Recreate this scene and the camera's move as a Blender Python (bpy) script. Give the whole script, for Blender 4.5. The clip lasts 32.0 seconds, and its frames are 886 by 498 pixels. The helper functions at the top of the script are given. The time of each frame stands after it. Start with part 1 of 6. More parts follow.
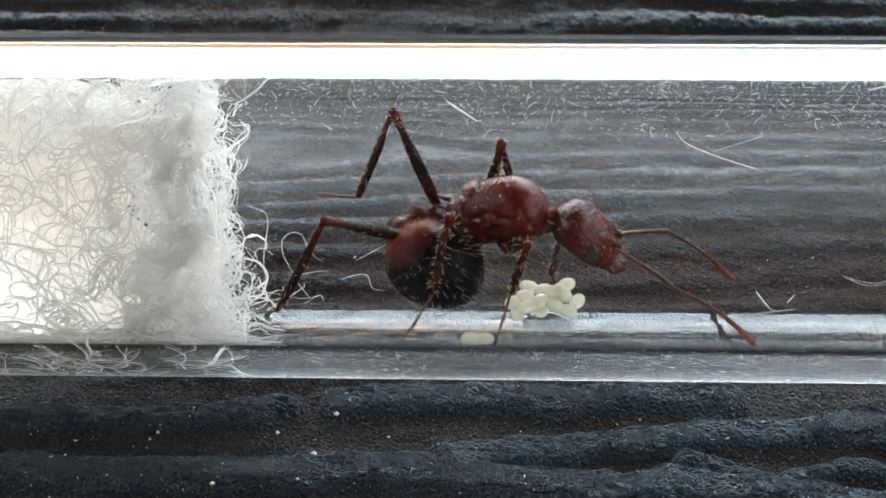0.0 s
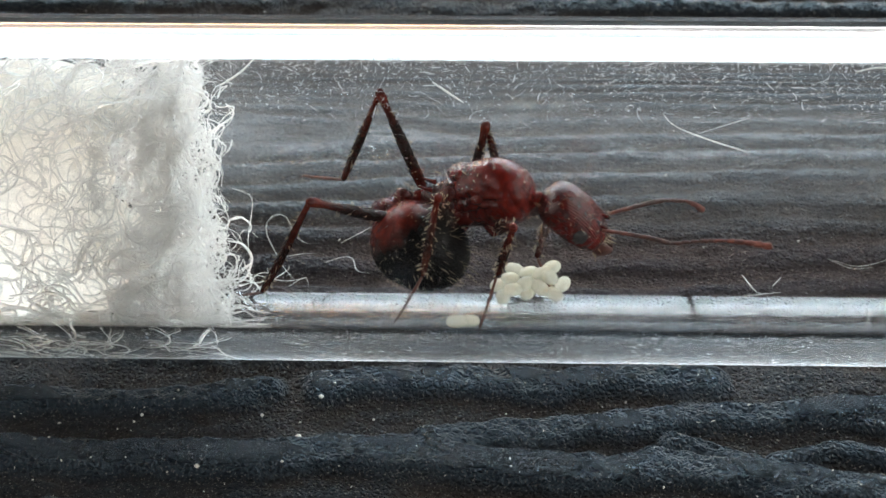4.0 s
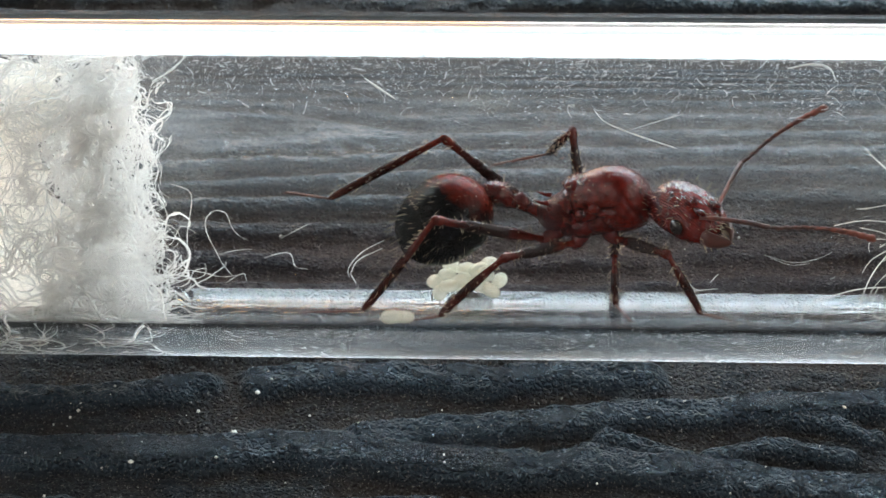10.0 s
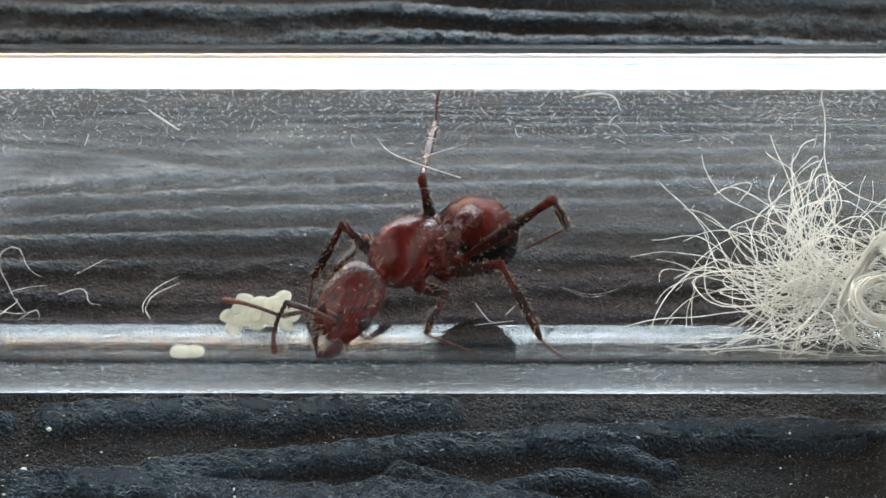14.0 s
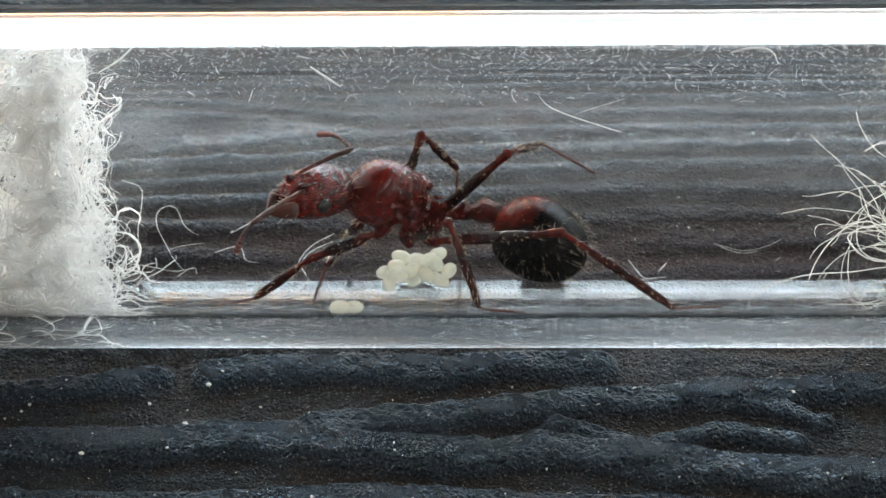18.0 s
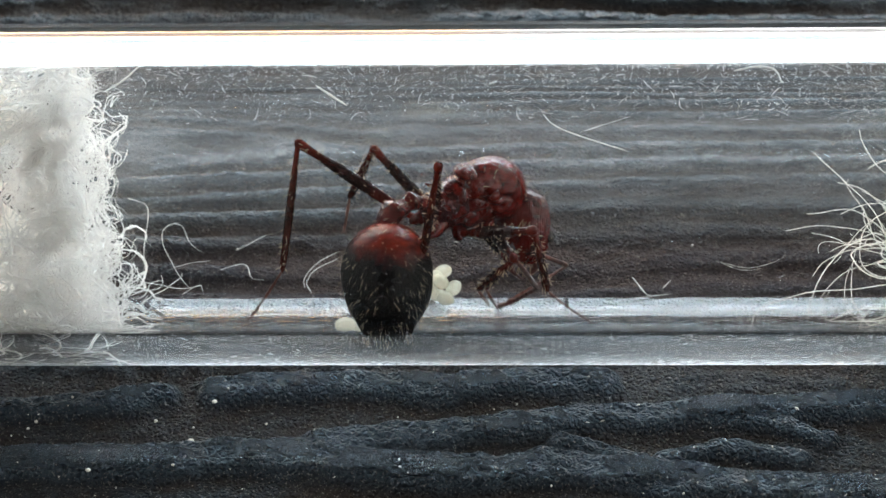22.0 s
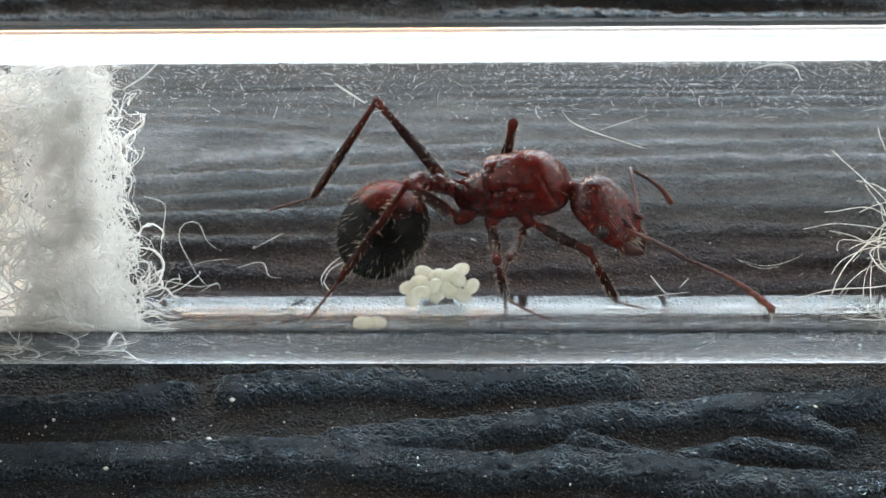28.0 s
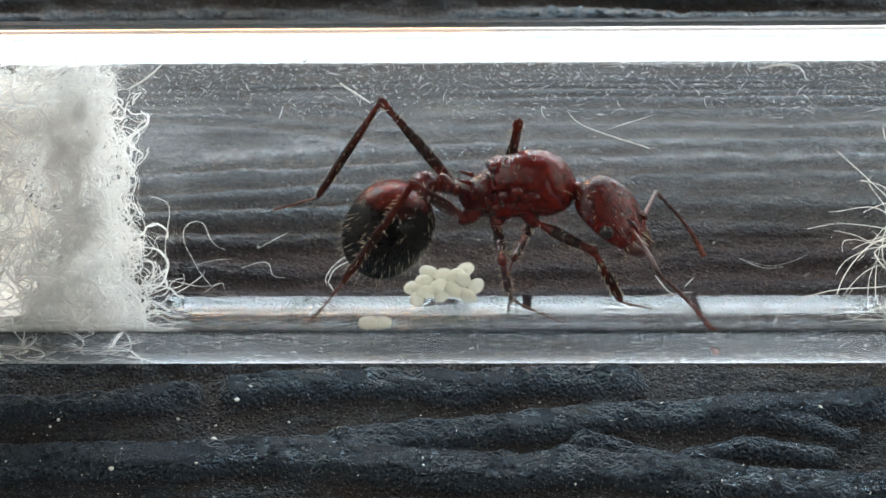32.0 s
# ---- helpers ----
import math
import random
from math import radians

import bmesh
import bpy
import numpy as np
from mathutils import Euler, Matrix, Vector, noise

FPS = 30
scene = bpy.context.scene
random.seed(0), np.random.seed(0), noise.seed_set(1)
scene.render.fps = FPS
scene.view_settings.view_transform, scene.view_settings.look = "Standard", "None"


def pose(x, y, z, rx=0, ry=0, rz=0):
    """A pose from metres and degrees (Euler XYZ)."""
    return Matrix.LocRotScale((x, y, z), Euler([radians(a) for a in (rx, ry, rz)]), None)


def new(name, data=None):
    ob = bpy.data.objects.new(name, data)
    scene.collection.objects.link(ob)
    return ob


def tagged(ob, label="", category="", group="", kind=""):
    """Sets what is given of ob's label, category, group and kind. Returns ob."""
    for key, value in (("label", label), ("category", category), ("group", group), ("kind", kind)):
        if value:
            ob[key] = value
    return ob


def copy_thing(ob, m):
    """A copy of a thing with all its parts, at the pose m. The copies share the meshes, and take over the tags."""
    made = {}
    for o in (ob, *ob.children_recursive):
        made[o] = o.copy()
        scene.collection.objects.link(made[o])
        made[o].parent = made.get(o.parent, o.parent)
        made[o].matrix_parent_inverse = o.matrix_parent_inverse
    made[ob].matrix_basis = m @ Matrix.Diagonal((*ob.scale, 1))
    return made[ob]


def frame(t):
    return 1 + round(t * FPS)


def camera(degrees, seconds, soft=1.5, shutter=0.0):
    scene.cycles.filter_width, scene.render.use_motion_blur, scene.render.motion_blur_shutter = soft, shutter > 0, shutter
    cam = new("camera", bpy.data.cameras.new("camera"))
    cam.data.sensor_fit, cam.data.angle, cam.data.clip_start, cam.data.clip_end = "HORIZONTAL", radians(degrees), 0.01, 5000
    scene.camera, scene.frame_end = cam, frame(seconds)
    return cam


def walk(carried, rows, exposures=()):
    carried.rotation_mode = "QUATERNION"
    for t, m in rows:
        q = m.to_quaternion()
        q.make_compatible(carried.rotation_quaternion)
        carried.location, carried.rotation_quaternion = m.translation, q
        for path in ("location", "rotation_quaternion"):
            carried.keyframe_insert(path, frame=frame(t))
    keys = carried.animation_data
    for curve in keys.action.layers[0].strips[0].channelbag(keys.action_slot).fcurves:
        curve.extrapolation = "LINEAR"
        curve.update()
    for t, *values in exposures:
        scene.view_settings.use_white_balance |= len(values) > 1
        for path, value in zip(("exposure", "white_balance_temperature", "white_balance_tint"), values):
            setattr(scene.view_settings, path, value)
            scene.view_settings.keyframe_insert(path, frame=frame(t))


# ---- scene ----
cam = camera(19.766, 32.0)
walk(cam, [
    (0, pose(0.00323, -0.07038, 0.05956, 51.822, 1.429, 2.513)),
    (0.5, pose(0.00339, -0.07026, 0.05952, 51.760, 1.491, 2.589)),
    (1, pose(0.00338, -0.07057, 0.05938, 51.856, 1.379, 2.455)),
    (1.5, pose(0.00330, -0.07059, 0.05942, 51.805, 1.202, 2.303)),
    (2, pose(0.00341, -0.07074, 0.05934, 51.894, 1.250, 2.321)),
    (2.5, pose(0.00311, -0.07055, 0.05948, 51.666, 1.135, 2.205)),
    (3, pose(0.00335, -0.07042, 0.05923, 51.787, 1.310, 2.388)),
    (3.5, pose(0.00297, -0.07039, 0.05917, 51.618, 1.075, 2.178)),
    (5.5, pose(0.00338, -0.07047, 0.05885, 51.826, 1.020, 2.266)),
    (6, pose(0.00383, -0.07006, 0.05889, 51.684, 1.265, 2.500)),
    (6.5, pose(0.00370, -0.07051, 0.05869, 51.866, 1.120, 2.349)),
    (7, pose(0.00420, -0.07045, 0.05867, 51.817, 1.285, 2.560)),
    (7.5, pose(0.00411, -0.07026, 0.05873, 51.683, 1.227, 2.474)),
    (8, pose(0.00433, -0.07027, 0.05893, 51.598, 1.208, 2.461)),
    (8.5, pose(0.00430, -0.07030, 0.05882, 51.682, 1.153, 2.429)),
    (9, pose(0.00447, -0.07008, 0.05902, 51.489, 1.223, 2.419)),
    (9.5, pose(0.00497, -0.07029, 0.05903, 51.575, 1.138, 2.332)),
    (10, pose(0.00543, -0.07028, 0.05916, 51.506, 1.115, 2.321)),
    (10.5, pose(0.00698, -0.07045, 0.05904, 51.654, 1.206, 2.390)),
    (11, pose(0.00873, -0.07024, 0.05818, 51.582, 1.022, 1.945)),
    (11.5, pose(0.00951, -0.06957, 0.05750, 52.030, 0.253, 0.861)),
    (12, pose(0.01110, -0.06933, 0.05656, 52.797, -0.140, 0.173)),
    (12.5, pose(0.01145, -0.06854, 0.05555, 52.914, -0.379, -0.195)),
    (13, pose(0.01100, -0.06812, 0.05532, 53.016, -0.257, 0.032)),
    (13.5, pose(0.00963, -0.07044, 0.05740, 53.221, 0.044, 0.328)),
    (14, pose(0.00928, -0.07059, 0.05798, 52.961, 0.152, 0.307)),
    (14.5, pose(0.00878, -0.07072, 0.05815, 52.779, 0.418, 0.522)),
    (15, pose(0.00844, -0.07098, 0.05827, 52.536, 0.605, 0.787)),
    (15.5, pose(0.00797, -0.07103, 0.05834, 52.025, 0.657, 0.942)),
    (17.5, pose(0.00689, -0.07168, 0.05751, 52.618, 1.360, 1.550)),
    (18, pose(0.00665, -0.07184, 0.05762, 52.663, 1.387, 1.626)),
    (18.5, pose(0.00681, -0.07201, 0.05762, 52.877, 1.437, 1.619)),
    (19, pose(0.00669, -0.07199, 0.05783, 52.865, 1.407, 1.603)),
    (19.5, pose(0.00642, -0.07200, 0.05787, 52.970, 1.457, 1.699)),
    (20, pose(0.00650, -0.07197, 0.05784, 53.074, 1.537, 1.793)),
    (20.5, pose(0.00653, -0.07190, 0.05771, 53.105, 1.487, 1.779)),
    (21, pose(0.00658, -0.07193, 0.05786, 53.008, 1.490, 1.760)),
    (21.5, pose(0.00654, -0.07204, 0.05801, 52.978, 1.448, 1.691)),
    (22, pose(0.00654, -0.07209, 0.05793, 52.998, 1.423, 1.636)),
    (22.5, pose(0.00661, -0.07198, 0.05783, 53.000, 1.429, 1.712)),
    (23, pose(0.00648, -0.07190, 0.05782, 53.034, 1.482, 1.759)),
    (23.5, pose(0.00659, -0.07207, 0.05785, 52.987, 1.515, 1.730)),
    (24, pose(0.00657, -0.07215, 0.05778, 53.017, 1.559, 1.773)),
    (24.5, pose(0.00643, -0.07209, 0.05783, 52.945, 1.497, 1.772)),
    (25, pose(0.00640, -0.07202, 0.05785, 52.933, 1.506, 1.749)),
    (25.5, pose(0.00632, -0.07201, 0.05783, 53.037, 1.482, 1.794)),
    (27.5, pose(0.00629, -0.07206, 0.05803, 52.840, 1.372, 1.712)),
    (28, pose(0.00603, -0.07198, 0.05788, 52.940, 1.475, 1.700)),
    (28.5, pose(0.00583, -0.07195, 0.05785, 52.922, 1.458, 1.696)),
    (29, pose(0.00577, -0.07198, 0.05787, 52.866, 1.415, 1.640)),
    (29.5, pose(0.00594, -0.07198, 0.05787, 52.846, 1.417, 1.640)),
    (30, pose(0.00595, -0.07203, 0.05779, 52.950, 1.430, 1.634)),
    (30.5, pose(0.00571, -0.07206, 0.05787, 52.968, 1.379, 1.588)),
    (31, pose(0.00584, -0.07206, 0.05789, 52.965, 1.421, 1.651)),
    (31.5, pose(0.00575, -0.07204, 0.05790, 52.910, 1.347, 1.589)),
    (32, pose(0.00557, -0.07195, 0.05797, 52.876, 1.358, 1.554)),
])

cam.data.dof.use_dof, cam.data.dof.focus_distance, cam.data.dof.aperture_fstop = True, 0.0868, 190

R_OUT, R_IN = 6.0, 4.9        # tube radii in millimetres; its axis runs along x at z = R_OUT
MM = 0.001

# ---- light: daylight through a window behind the tube, fill from added side windows ----
world = bpy.data.worlds.new("sky")
scene.world = world
world.use_nodes = True
wn = world.node_tree
sky = wn.nodes.new("ShaderNodeTexSky")
sky.sky_type, sky.sun_disc = "NISHITA", False
sky.sun_elevation, sky.sun_rotation = radians(35), radians(0)
wn.links.new(sky.outputs["Color"], wn.nodes["Background"].inputs["Color"])
wn.nodes["Background"].inputs["Strength"].default_value = 0.1
WINDOW_GLOW = 11.8
# strength of the fill panels added on both sides
SIDE_FILL = 2.2


# ---- materials ----
def nodes_of(name):
    m = bpy.data.materials.new(name)
    m.use_nodes = True
    nt = m.node_tree
    return m, nt, nt.nodes["Principled BSDF"], nt.nodes["Material Output"]


def add(nt, kind, **inputs):
    n = nt.nodes.new(kind)
    for k, v in inputs.items():
        n.inputs[k.replace("_", " ")].default_value = v
    return n


def coords(nt, scale=(1, 1, 1), space="Object"):
    """Coordinates in millimetres, stretched by scale."""
    tc = nt.nodes.new("ShaderNodeTexCoord")
    mp = nt.nodes.new("ShaderNodeMapping")
    mp.inputs["Scale"].default_value = [1000 * s for s in scale]
    nt.links.new(tc.outputs[space], mp.inputs["Vector"])
    return mp.outputs["Vector"]


def ramp(nt, src, stops):
    r = nt.nodes.new("ShaderNodeValToRGB")
    while len(r.color_ramp.elements) < len(stops):
        r.color_ramp.elements.new(0.5)
    for el, (p, c) in zip(r.color_ramp.elements, stops):
        el.position = p
        el.color = c if len(c) == 4 else (*c, 1)
    nt.links.new(src, r.inputs["Fac"])
    return r.outputs["Color"]


def noise_of(nt, vec, scale, detail=4.0, rough=0.55):
    n = add(nt, "ShaderNodeTexNoise", Scale=scale, Detail=detail, Roughness=rough)
    nt.links.new(vec, n.inputs["Vector"])
    return n.outputs["Fac"]


def bump(nt, bsdf, height, strength, dist):
    b = add(nt, "ShaderNodeBump", Strength=strength, Distance=dist)
    nt.links.new(height, b.inputs["Height"])
    nt.links.new(b.outputs["Normal"], bsdf.inputs["Normal"])
    return b


def plain(name, color, rough=0.6, spec=0.5, grain=2.0, vary=0.25, height=0.02, metal=0.0):
    """A surface with colour variation at two scales and a fine bump; grain in features per millimetre."""
    m, nt, b, _ = nodes_of(name)
    v = coords(nt)
    n1, n2 = noise_of(nt, v, grain), noise_of(nt, v, grain * 0.17)
    mul = nt.nodes.new("ShaderNodeMath")
    mul.operation = "ADD"
    nt.links.new(n1, mul.inputs[0])
    nt.links.new(n2, mul.inputs[1])
    half = nt.nodes.new("ShaderNodeMath")
    half.operation = "MULTIPLY"
    half.inputs[1].default_value = 0.5
    nt.links.new(mul.outputs[0], half.inputs[0])
    lo = [c * (1 - vary) for c in color]
    hi = [min(1, c * (1 + vary)) for c in color]
    nt.links.new(ramp(nt, half.outputs[0], [(0.3, lo), (0.7, hi)]), b.inputs["Base Color"])
    b.inputs["Roughness"].default_value = rough
    b.inputs["Specular IOR Level"].default_value = spec
    b.inputs["Metallic"].default_value = metal
    if height:
        bump(nt, b, n1, 0.6, height * MM)
    return m


def glass_material():
    m, nt, b, out = nodes_of("clear_tube")
    b.inputs["Base Color"].default_value = (0.985, 0.985, 0.985, 1)
    b.inputs["Transmission Weight"].default_value = 1
    b.inputs["IOR"].default_value = 1.5
    v = coords(nt, (0.05, 1, 1))
    n = noise_of(nt, v, 2.2, 3)
    nt.links.new(ramp(nt, n, [(0.55, (0, 0, 0)), (0.95, (0.0015, 0.0015, 0.0015))]), b.inputs["Roughness"])
    bump(nt, b, noise_of(nt, v, 1.4, 2), 0.012, 0.01 * MM)
    # a dust film on the low front flank, plus the bright edge line painted in
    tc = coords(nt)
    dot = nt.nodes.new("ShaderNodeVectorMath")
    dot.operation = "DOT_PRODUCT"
    # axis square to the view, so the line follows the tube's lower outline
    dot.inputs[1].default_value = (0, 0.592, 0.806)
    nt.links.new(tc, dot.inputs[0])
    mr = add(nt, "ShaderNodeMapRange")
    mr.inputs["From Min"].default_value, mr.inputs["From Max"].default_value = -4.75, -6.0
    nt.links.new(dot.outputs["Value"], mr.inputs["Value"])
    # last stops whiten the film into a line of light along the edge
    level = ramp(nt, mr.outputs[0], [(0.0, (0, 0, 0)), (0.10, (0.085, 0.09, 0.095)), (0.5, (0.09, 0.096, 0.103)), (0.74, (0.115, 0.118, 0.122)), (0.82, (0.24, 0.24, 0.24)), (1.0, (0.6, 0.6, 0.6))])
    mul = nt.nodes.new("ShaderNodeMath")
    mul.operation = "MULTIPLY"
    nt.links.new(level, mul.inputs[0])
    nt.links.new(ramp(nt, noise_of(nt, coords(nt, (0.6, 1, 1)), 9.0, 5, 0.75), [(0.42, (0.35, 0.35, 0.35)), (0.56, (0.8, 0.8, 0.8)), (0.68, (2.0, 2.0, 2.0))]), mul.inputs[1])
    # a thin pale film over the back wall, weaker towards the top
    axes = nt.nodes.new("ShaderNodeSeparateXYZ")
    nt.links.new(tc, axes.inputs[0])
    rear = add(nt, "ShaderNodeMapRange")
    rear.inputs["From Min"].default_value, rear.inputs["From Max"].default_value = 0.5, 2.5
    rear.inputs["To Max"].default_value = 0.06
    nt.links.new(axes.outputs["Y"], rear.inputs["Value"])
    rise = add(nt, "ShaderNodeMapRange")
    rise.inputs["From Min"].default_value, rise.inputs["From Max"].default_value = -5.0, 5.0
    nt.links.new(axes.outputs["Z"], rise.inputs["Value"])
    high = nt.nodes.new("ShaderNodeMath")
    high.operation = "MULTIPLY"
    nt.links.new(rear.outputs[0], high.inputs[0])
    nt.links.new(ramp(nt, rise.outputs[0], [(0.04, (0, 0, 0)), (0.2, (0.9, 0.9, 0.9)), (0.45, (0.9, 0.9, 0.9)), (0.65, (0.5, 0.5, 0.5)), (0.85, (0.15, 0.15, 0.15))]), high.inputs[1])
    film_and_edge = nt.nodes.new("ShaderNodeMath")
    film_and_edge.operation = "MULTIPLY_ADD"
    nt.links.new(high.outputs[0], film_and_edge.inputs[0])
    nt.links.new(ramp(nt, noise_of(nt, coords(nt, (0.12, 1, 1)), 3.0, 6, 0.7), [(0.35, (0.4, 0.4, 0.4)), (0.7, (1.2, 1.2, 1.2))]), film_and_edge.inputs[1])
    nt.links.new(mul.outputs[0], film_and_edge.inputs[2])
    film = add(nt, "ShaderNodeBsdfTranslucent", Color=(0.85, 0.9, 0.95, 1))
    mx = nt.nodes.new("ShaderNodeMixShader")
    nt.links.new(film_and_edge.outputs[0], mx.inputs["Fac"])
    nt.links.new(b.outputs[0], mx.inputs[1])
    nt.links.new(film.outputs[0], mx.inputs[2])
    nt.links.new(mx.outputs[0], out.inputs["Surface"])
    return m


def table_material():
    """Dark embossed board: bluish satin ridges, dusty brown-grey hollows, fine leathery grain."""
    m, nt, b, _ = nodes_of("embossed_board")
    v = coords(nt)
    sep = nt.nodes.new("ShaderNodeSeparateXYZ")
    nt.links.new(v, sep.inputs[0])
    mr = add(nt, "ShaderNodeMapRange")
    mr.inputs["From Min"].default_value, mr.inputs["From Max"].default_value = -0.85, -0.1
    nt.links.new(sep.outputs["Z"], mr.inputs["Value"])
    fine = noise_of(nt, v, 6.0, 3, 0.55)
    wide = noise_of(nt, v, 0.35, 3)
    mix = nt.nodes.new("ShaderNodeMath")
    mix.operation = "MULTIPLY_ADD"
    mix.inputs[1].default_value = 0.5
    nt.links.new(wide, mix.inputs[0])
    nt.links.new(mr.outputs[0], mix.inputs[2])
    base = ramp(nt, mix.outputs[0], [(0.25, (0.055, 0.045, 0.04)), (0.55, (0.02, 0.019, 0.02)), (0.85, (0.006, 0.009, 0.015))])
    speck = ramp(nt, noise_of(nt, v, 12.0, 2, 0.5), [(0.60, (0, 0, 0)), (0.70, (0.5, 0.45, 0.4))])
    scr = nt.nodes.new("ShaderNodeMix")
    scr.data_type, scr.blend_type = "RGBA", "ADD"
    scr.inputs[0].default_value = 0.3
    nt.links.new(base, scr.inputs[6])
    nt.links.new(speck, scr.inputs[7])
    nt.links.new(scr.outputs[2], b.inputs["Base Color"])
    nt.links.new(ramp(nt, mr.outputs[0], [(0.0, (0.9, 0.9, 0.9)), (0.35, (0.66, 0.66, 0.66)), (1.0, (0.2, 0.2, 0.2))]), b.inputs["Roughness"])
    # fine dust gathered round the foot of the tube dulls the gloss
    near = add(nt, "ShaderNodeMapRange")
    near.inputs["From Min"].default_value, near.inputs["From Max"].default_value = -1.0, 10.0
    wob = nt.nodes.new("ShaderNodeMath")
    wob.operation = "MULTIPLY_ADD"
    wob.inputs[1].default_value = 2.5
    nt.links.new(wide, wob.inputs[0])
    nt.links.new(sep.outputs["Y"], wob.inputs[2])
    nt.links.new(wob.outputs[0], near.inputs["Value"])
    dull = ramp(nt, near.outputs[0], [(0.1, (1, 1, 1)), (0.25, (0.25, 0.25, 0.25)), (0.6, (0.25, 0.25, 0.25)), (0.9, (1, 1, 1))])
    powder = ramp(nt, near.outputs[0], [(0.1, (0, 0, 0)), (0.25, (0.034, 0.022, 0.023)), (0.6, (0.034, 0.022, 0.023)), (0.9, (0, 0, 0))])
    tan = nt.nodes.new("ShaderNodeMix")
    tan.data_type, tan.blend_type = "RGBA", "ADD"
    tan.inputs[0].default_value = 1.0
    nt.links.new(scr.outputs[2], tan.inputs[6])
    nt.links.new(powder, tan.inputs[7])
    nt.links.new(tan.outputs[2], b.inputs["Base Color"])
    gloss = nt.nodes.new("ShaderNodeMath")
    gloss.operation = "MULTIPLY"
    nt.links.new(dull, gloss.inputs[1])
    nt.links.new(gloss.outputs[0], b.inputs["Specular IOR Level"])
    nt.links.new(ramp(nt, mr.outputs[0], [(0.0, (0.08, 0.08, 0.08)), (0.4, (0.4, 0.4, 0.4)), (0.9, (1.0, 1.0, 1.0))]), gloss.inputs[0])
    b.inputs["Specular Tint"].default_value = (0.6, 0.82, 1.0, 1)
    vor = add(nt, "ShaderNodeTexVoronoi", Scale=4.6)
    vor.feature = "DISTANCE_TO_EDGE"
    nt.links.new(v, vor.inputs["Vector"])
    both = nt.nodes.new("ShaderNodeMath")
    both.operation = "MULTIPLY_ADD"
    both.inputs[1].default_value = 1.3
    nt.links.new(vor.outputs["Distance"], both.inputs[0])
    nt.links.new(fine, both.inputs[2])
    bump(nt, b, both.outputs[0], 1.0, 0.6 * MM)
    return m


def shell_material(name, front, rear, lo, hi, rough=0.32, axis=(1, 0, 0), sculpt=0.7, blotch=0.9, gloss=0.4, tail=None, grain=4.5):
    """Ant cuticle whose colour runs from front to rear colour between lo and hi millimetres along the part; tail: (start, end, colour) of a last change."""
    m, nt, b, _ = nodes_of(name)
    v = coords(nt)
    n = noise_of(nt, v, 2.5, 4)
    ma = nt.nodes.new("ShaderNodeMath")
    ma.operation = "MULTIPLY_ADD"
    ma.inputs[1].default_value = blotch
    nt.links.new(n, ma.inputs[0])
    run = nt.nodes.new("ShaderNodeVectorMath")
    run.operation = "DOT_PRODUCT"
    run.inputs[1].default_value = axis
    nt.links.new(v, run.inputs[0])
    nt.links.new(run.outputs["Value"], ma.inputs[2])
    mr = add(nt, "ShaderNodeMapRange")
    mr.inputs["From Min"].default_value, mr.inputs["From Max"].default_value = lo + 0.5 * blotch, hi + 0.5 * blotch
    nt.links.new(ma.outputs[0], mr.inputs["Value"])
    if tail:
        mr.inputs["From Max"].default_value = tail[1] + 0.5 * blotch
        span = tail[1] - lo
        col = ramp(nt, mr.outputs[0], [(0, front), ((hi - lo) / span, rear), ((tail[0] - lo) / span, rear), (1, tail[2])])
    else:
        col = ramp(nt, mr.outputs[0], [(0, front), (1, rear)])
    vary = ramp(nt, noise_of(nt, v, 4.0, 6), [(0.36, (0.5, 0.47, 0.46)), (0.68, (1.3, 1.25, 1.2))])
    mx = nt.nodes.new("ShaderNodeMix")
    mx.data_type, mx.blend_type = "RGBA", "MULTIPLY"
    mx.inputs[0].default_value = 1.0
    nt.links.new(col, mx.inputs[6])
    nt.links.new(vary, mx.inputs[7])
    nt.links.new(mx.outputs[2], b.inputs["Base Color"])
    b.inputs["Roughness"].default_value = rough
    b.inputs["Specular IOR Level"].default_value = gloss
    bump(nt, b, noise_of(nt, v, grain, 4, 0.55), sculpt, 0.2 * MM)
    return m


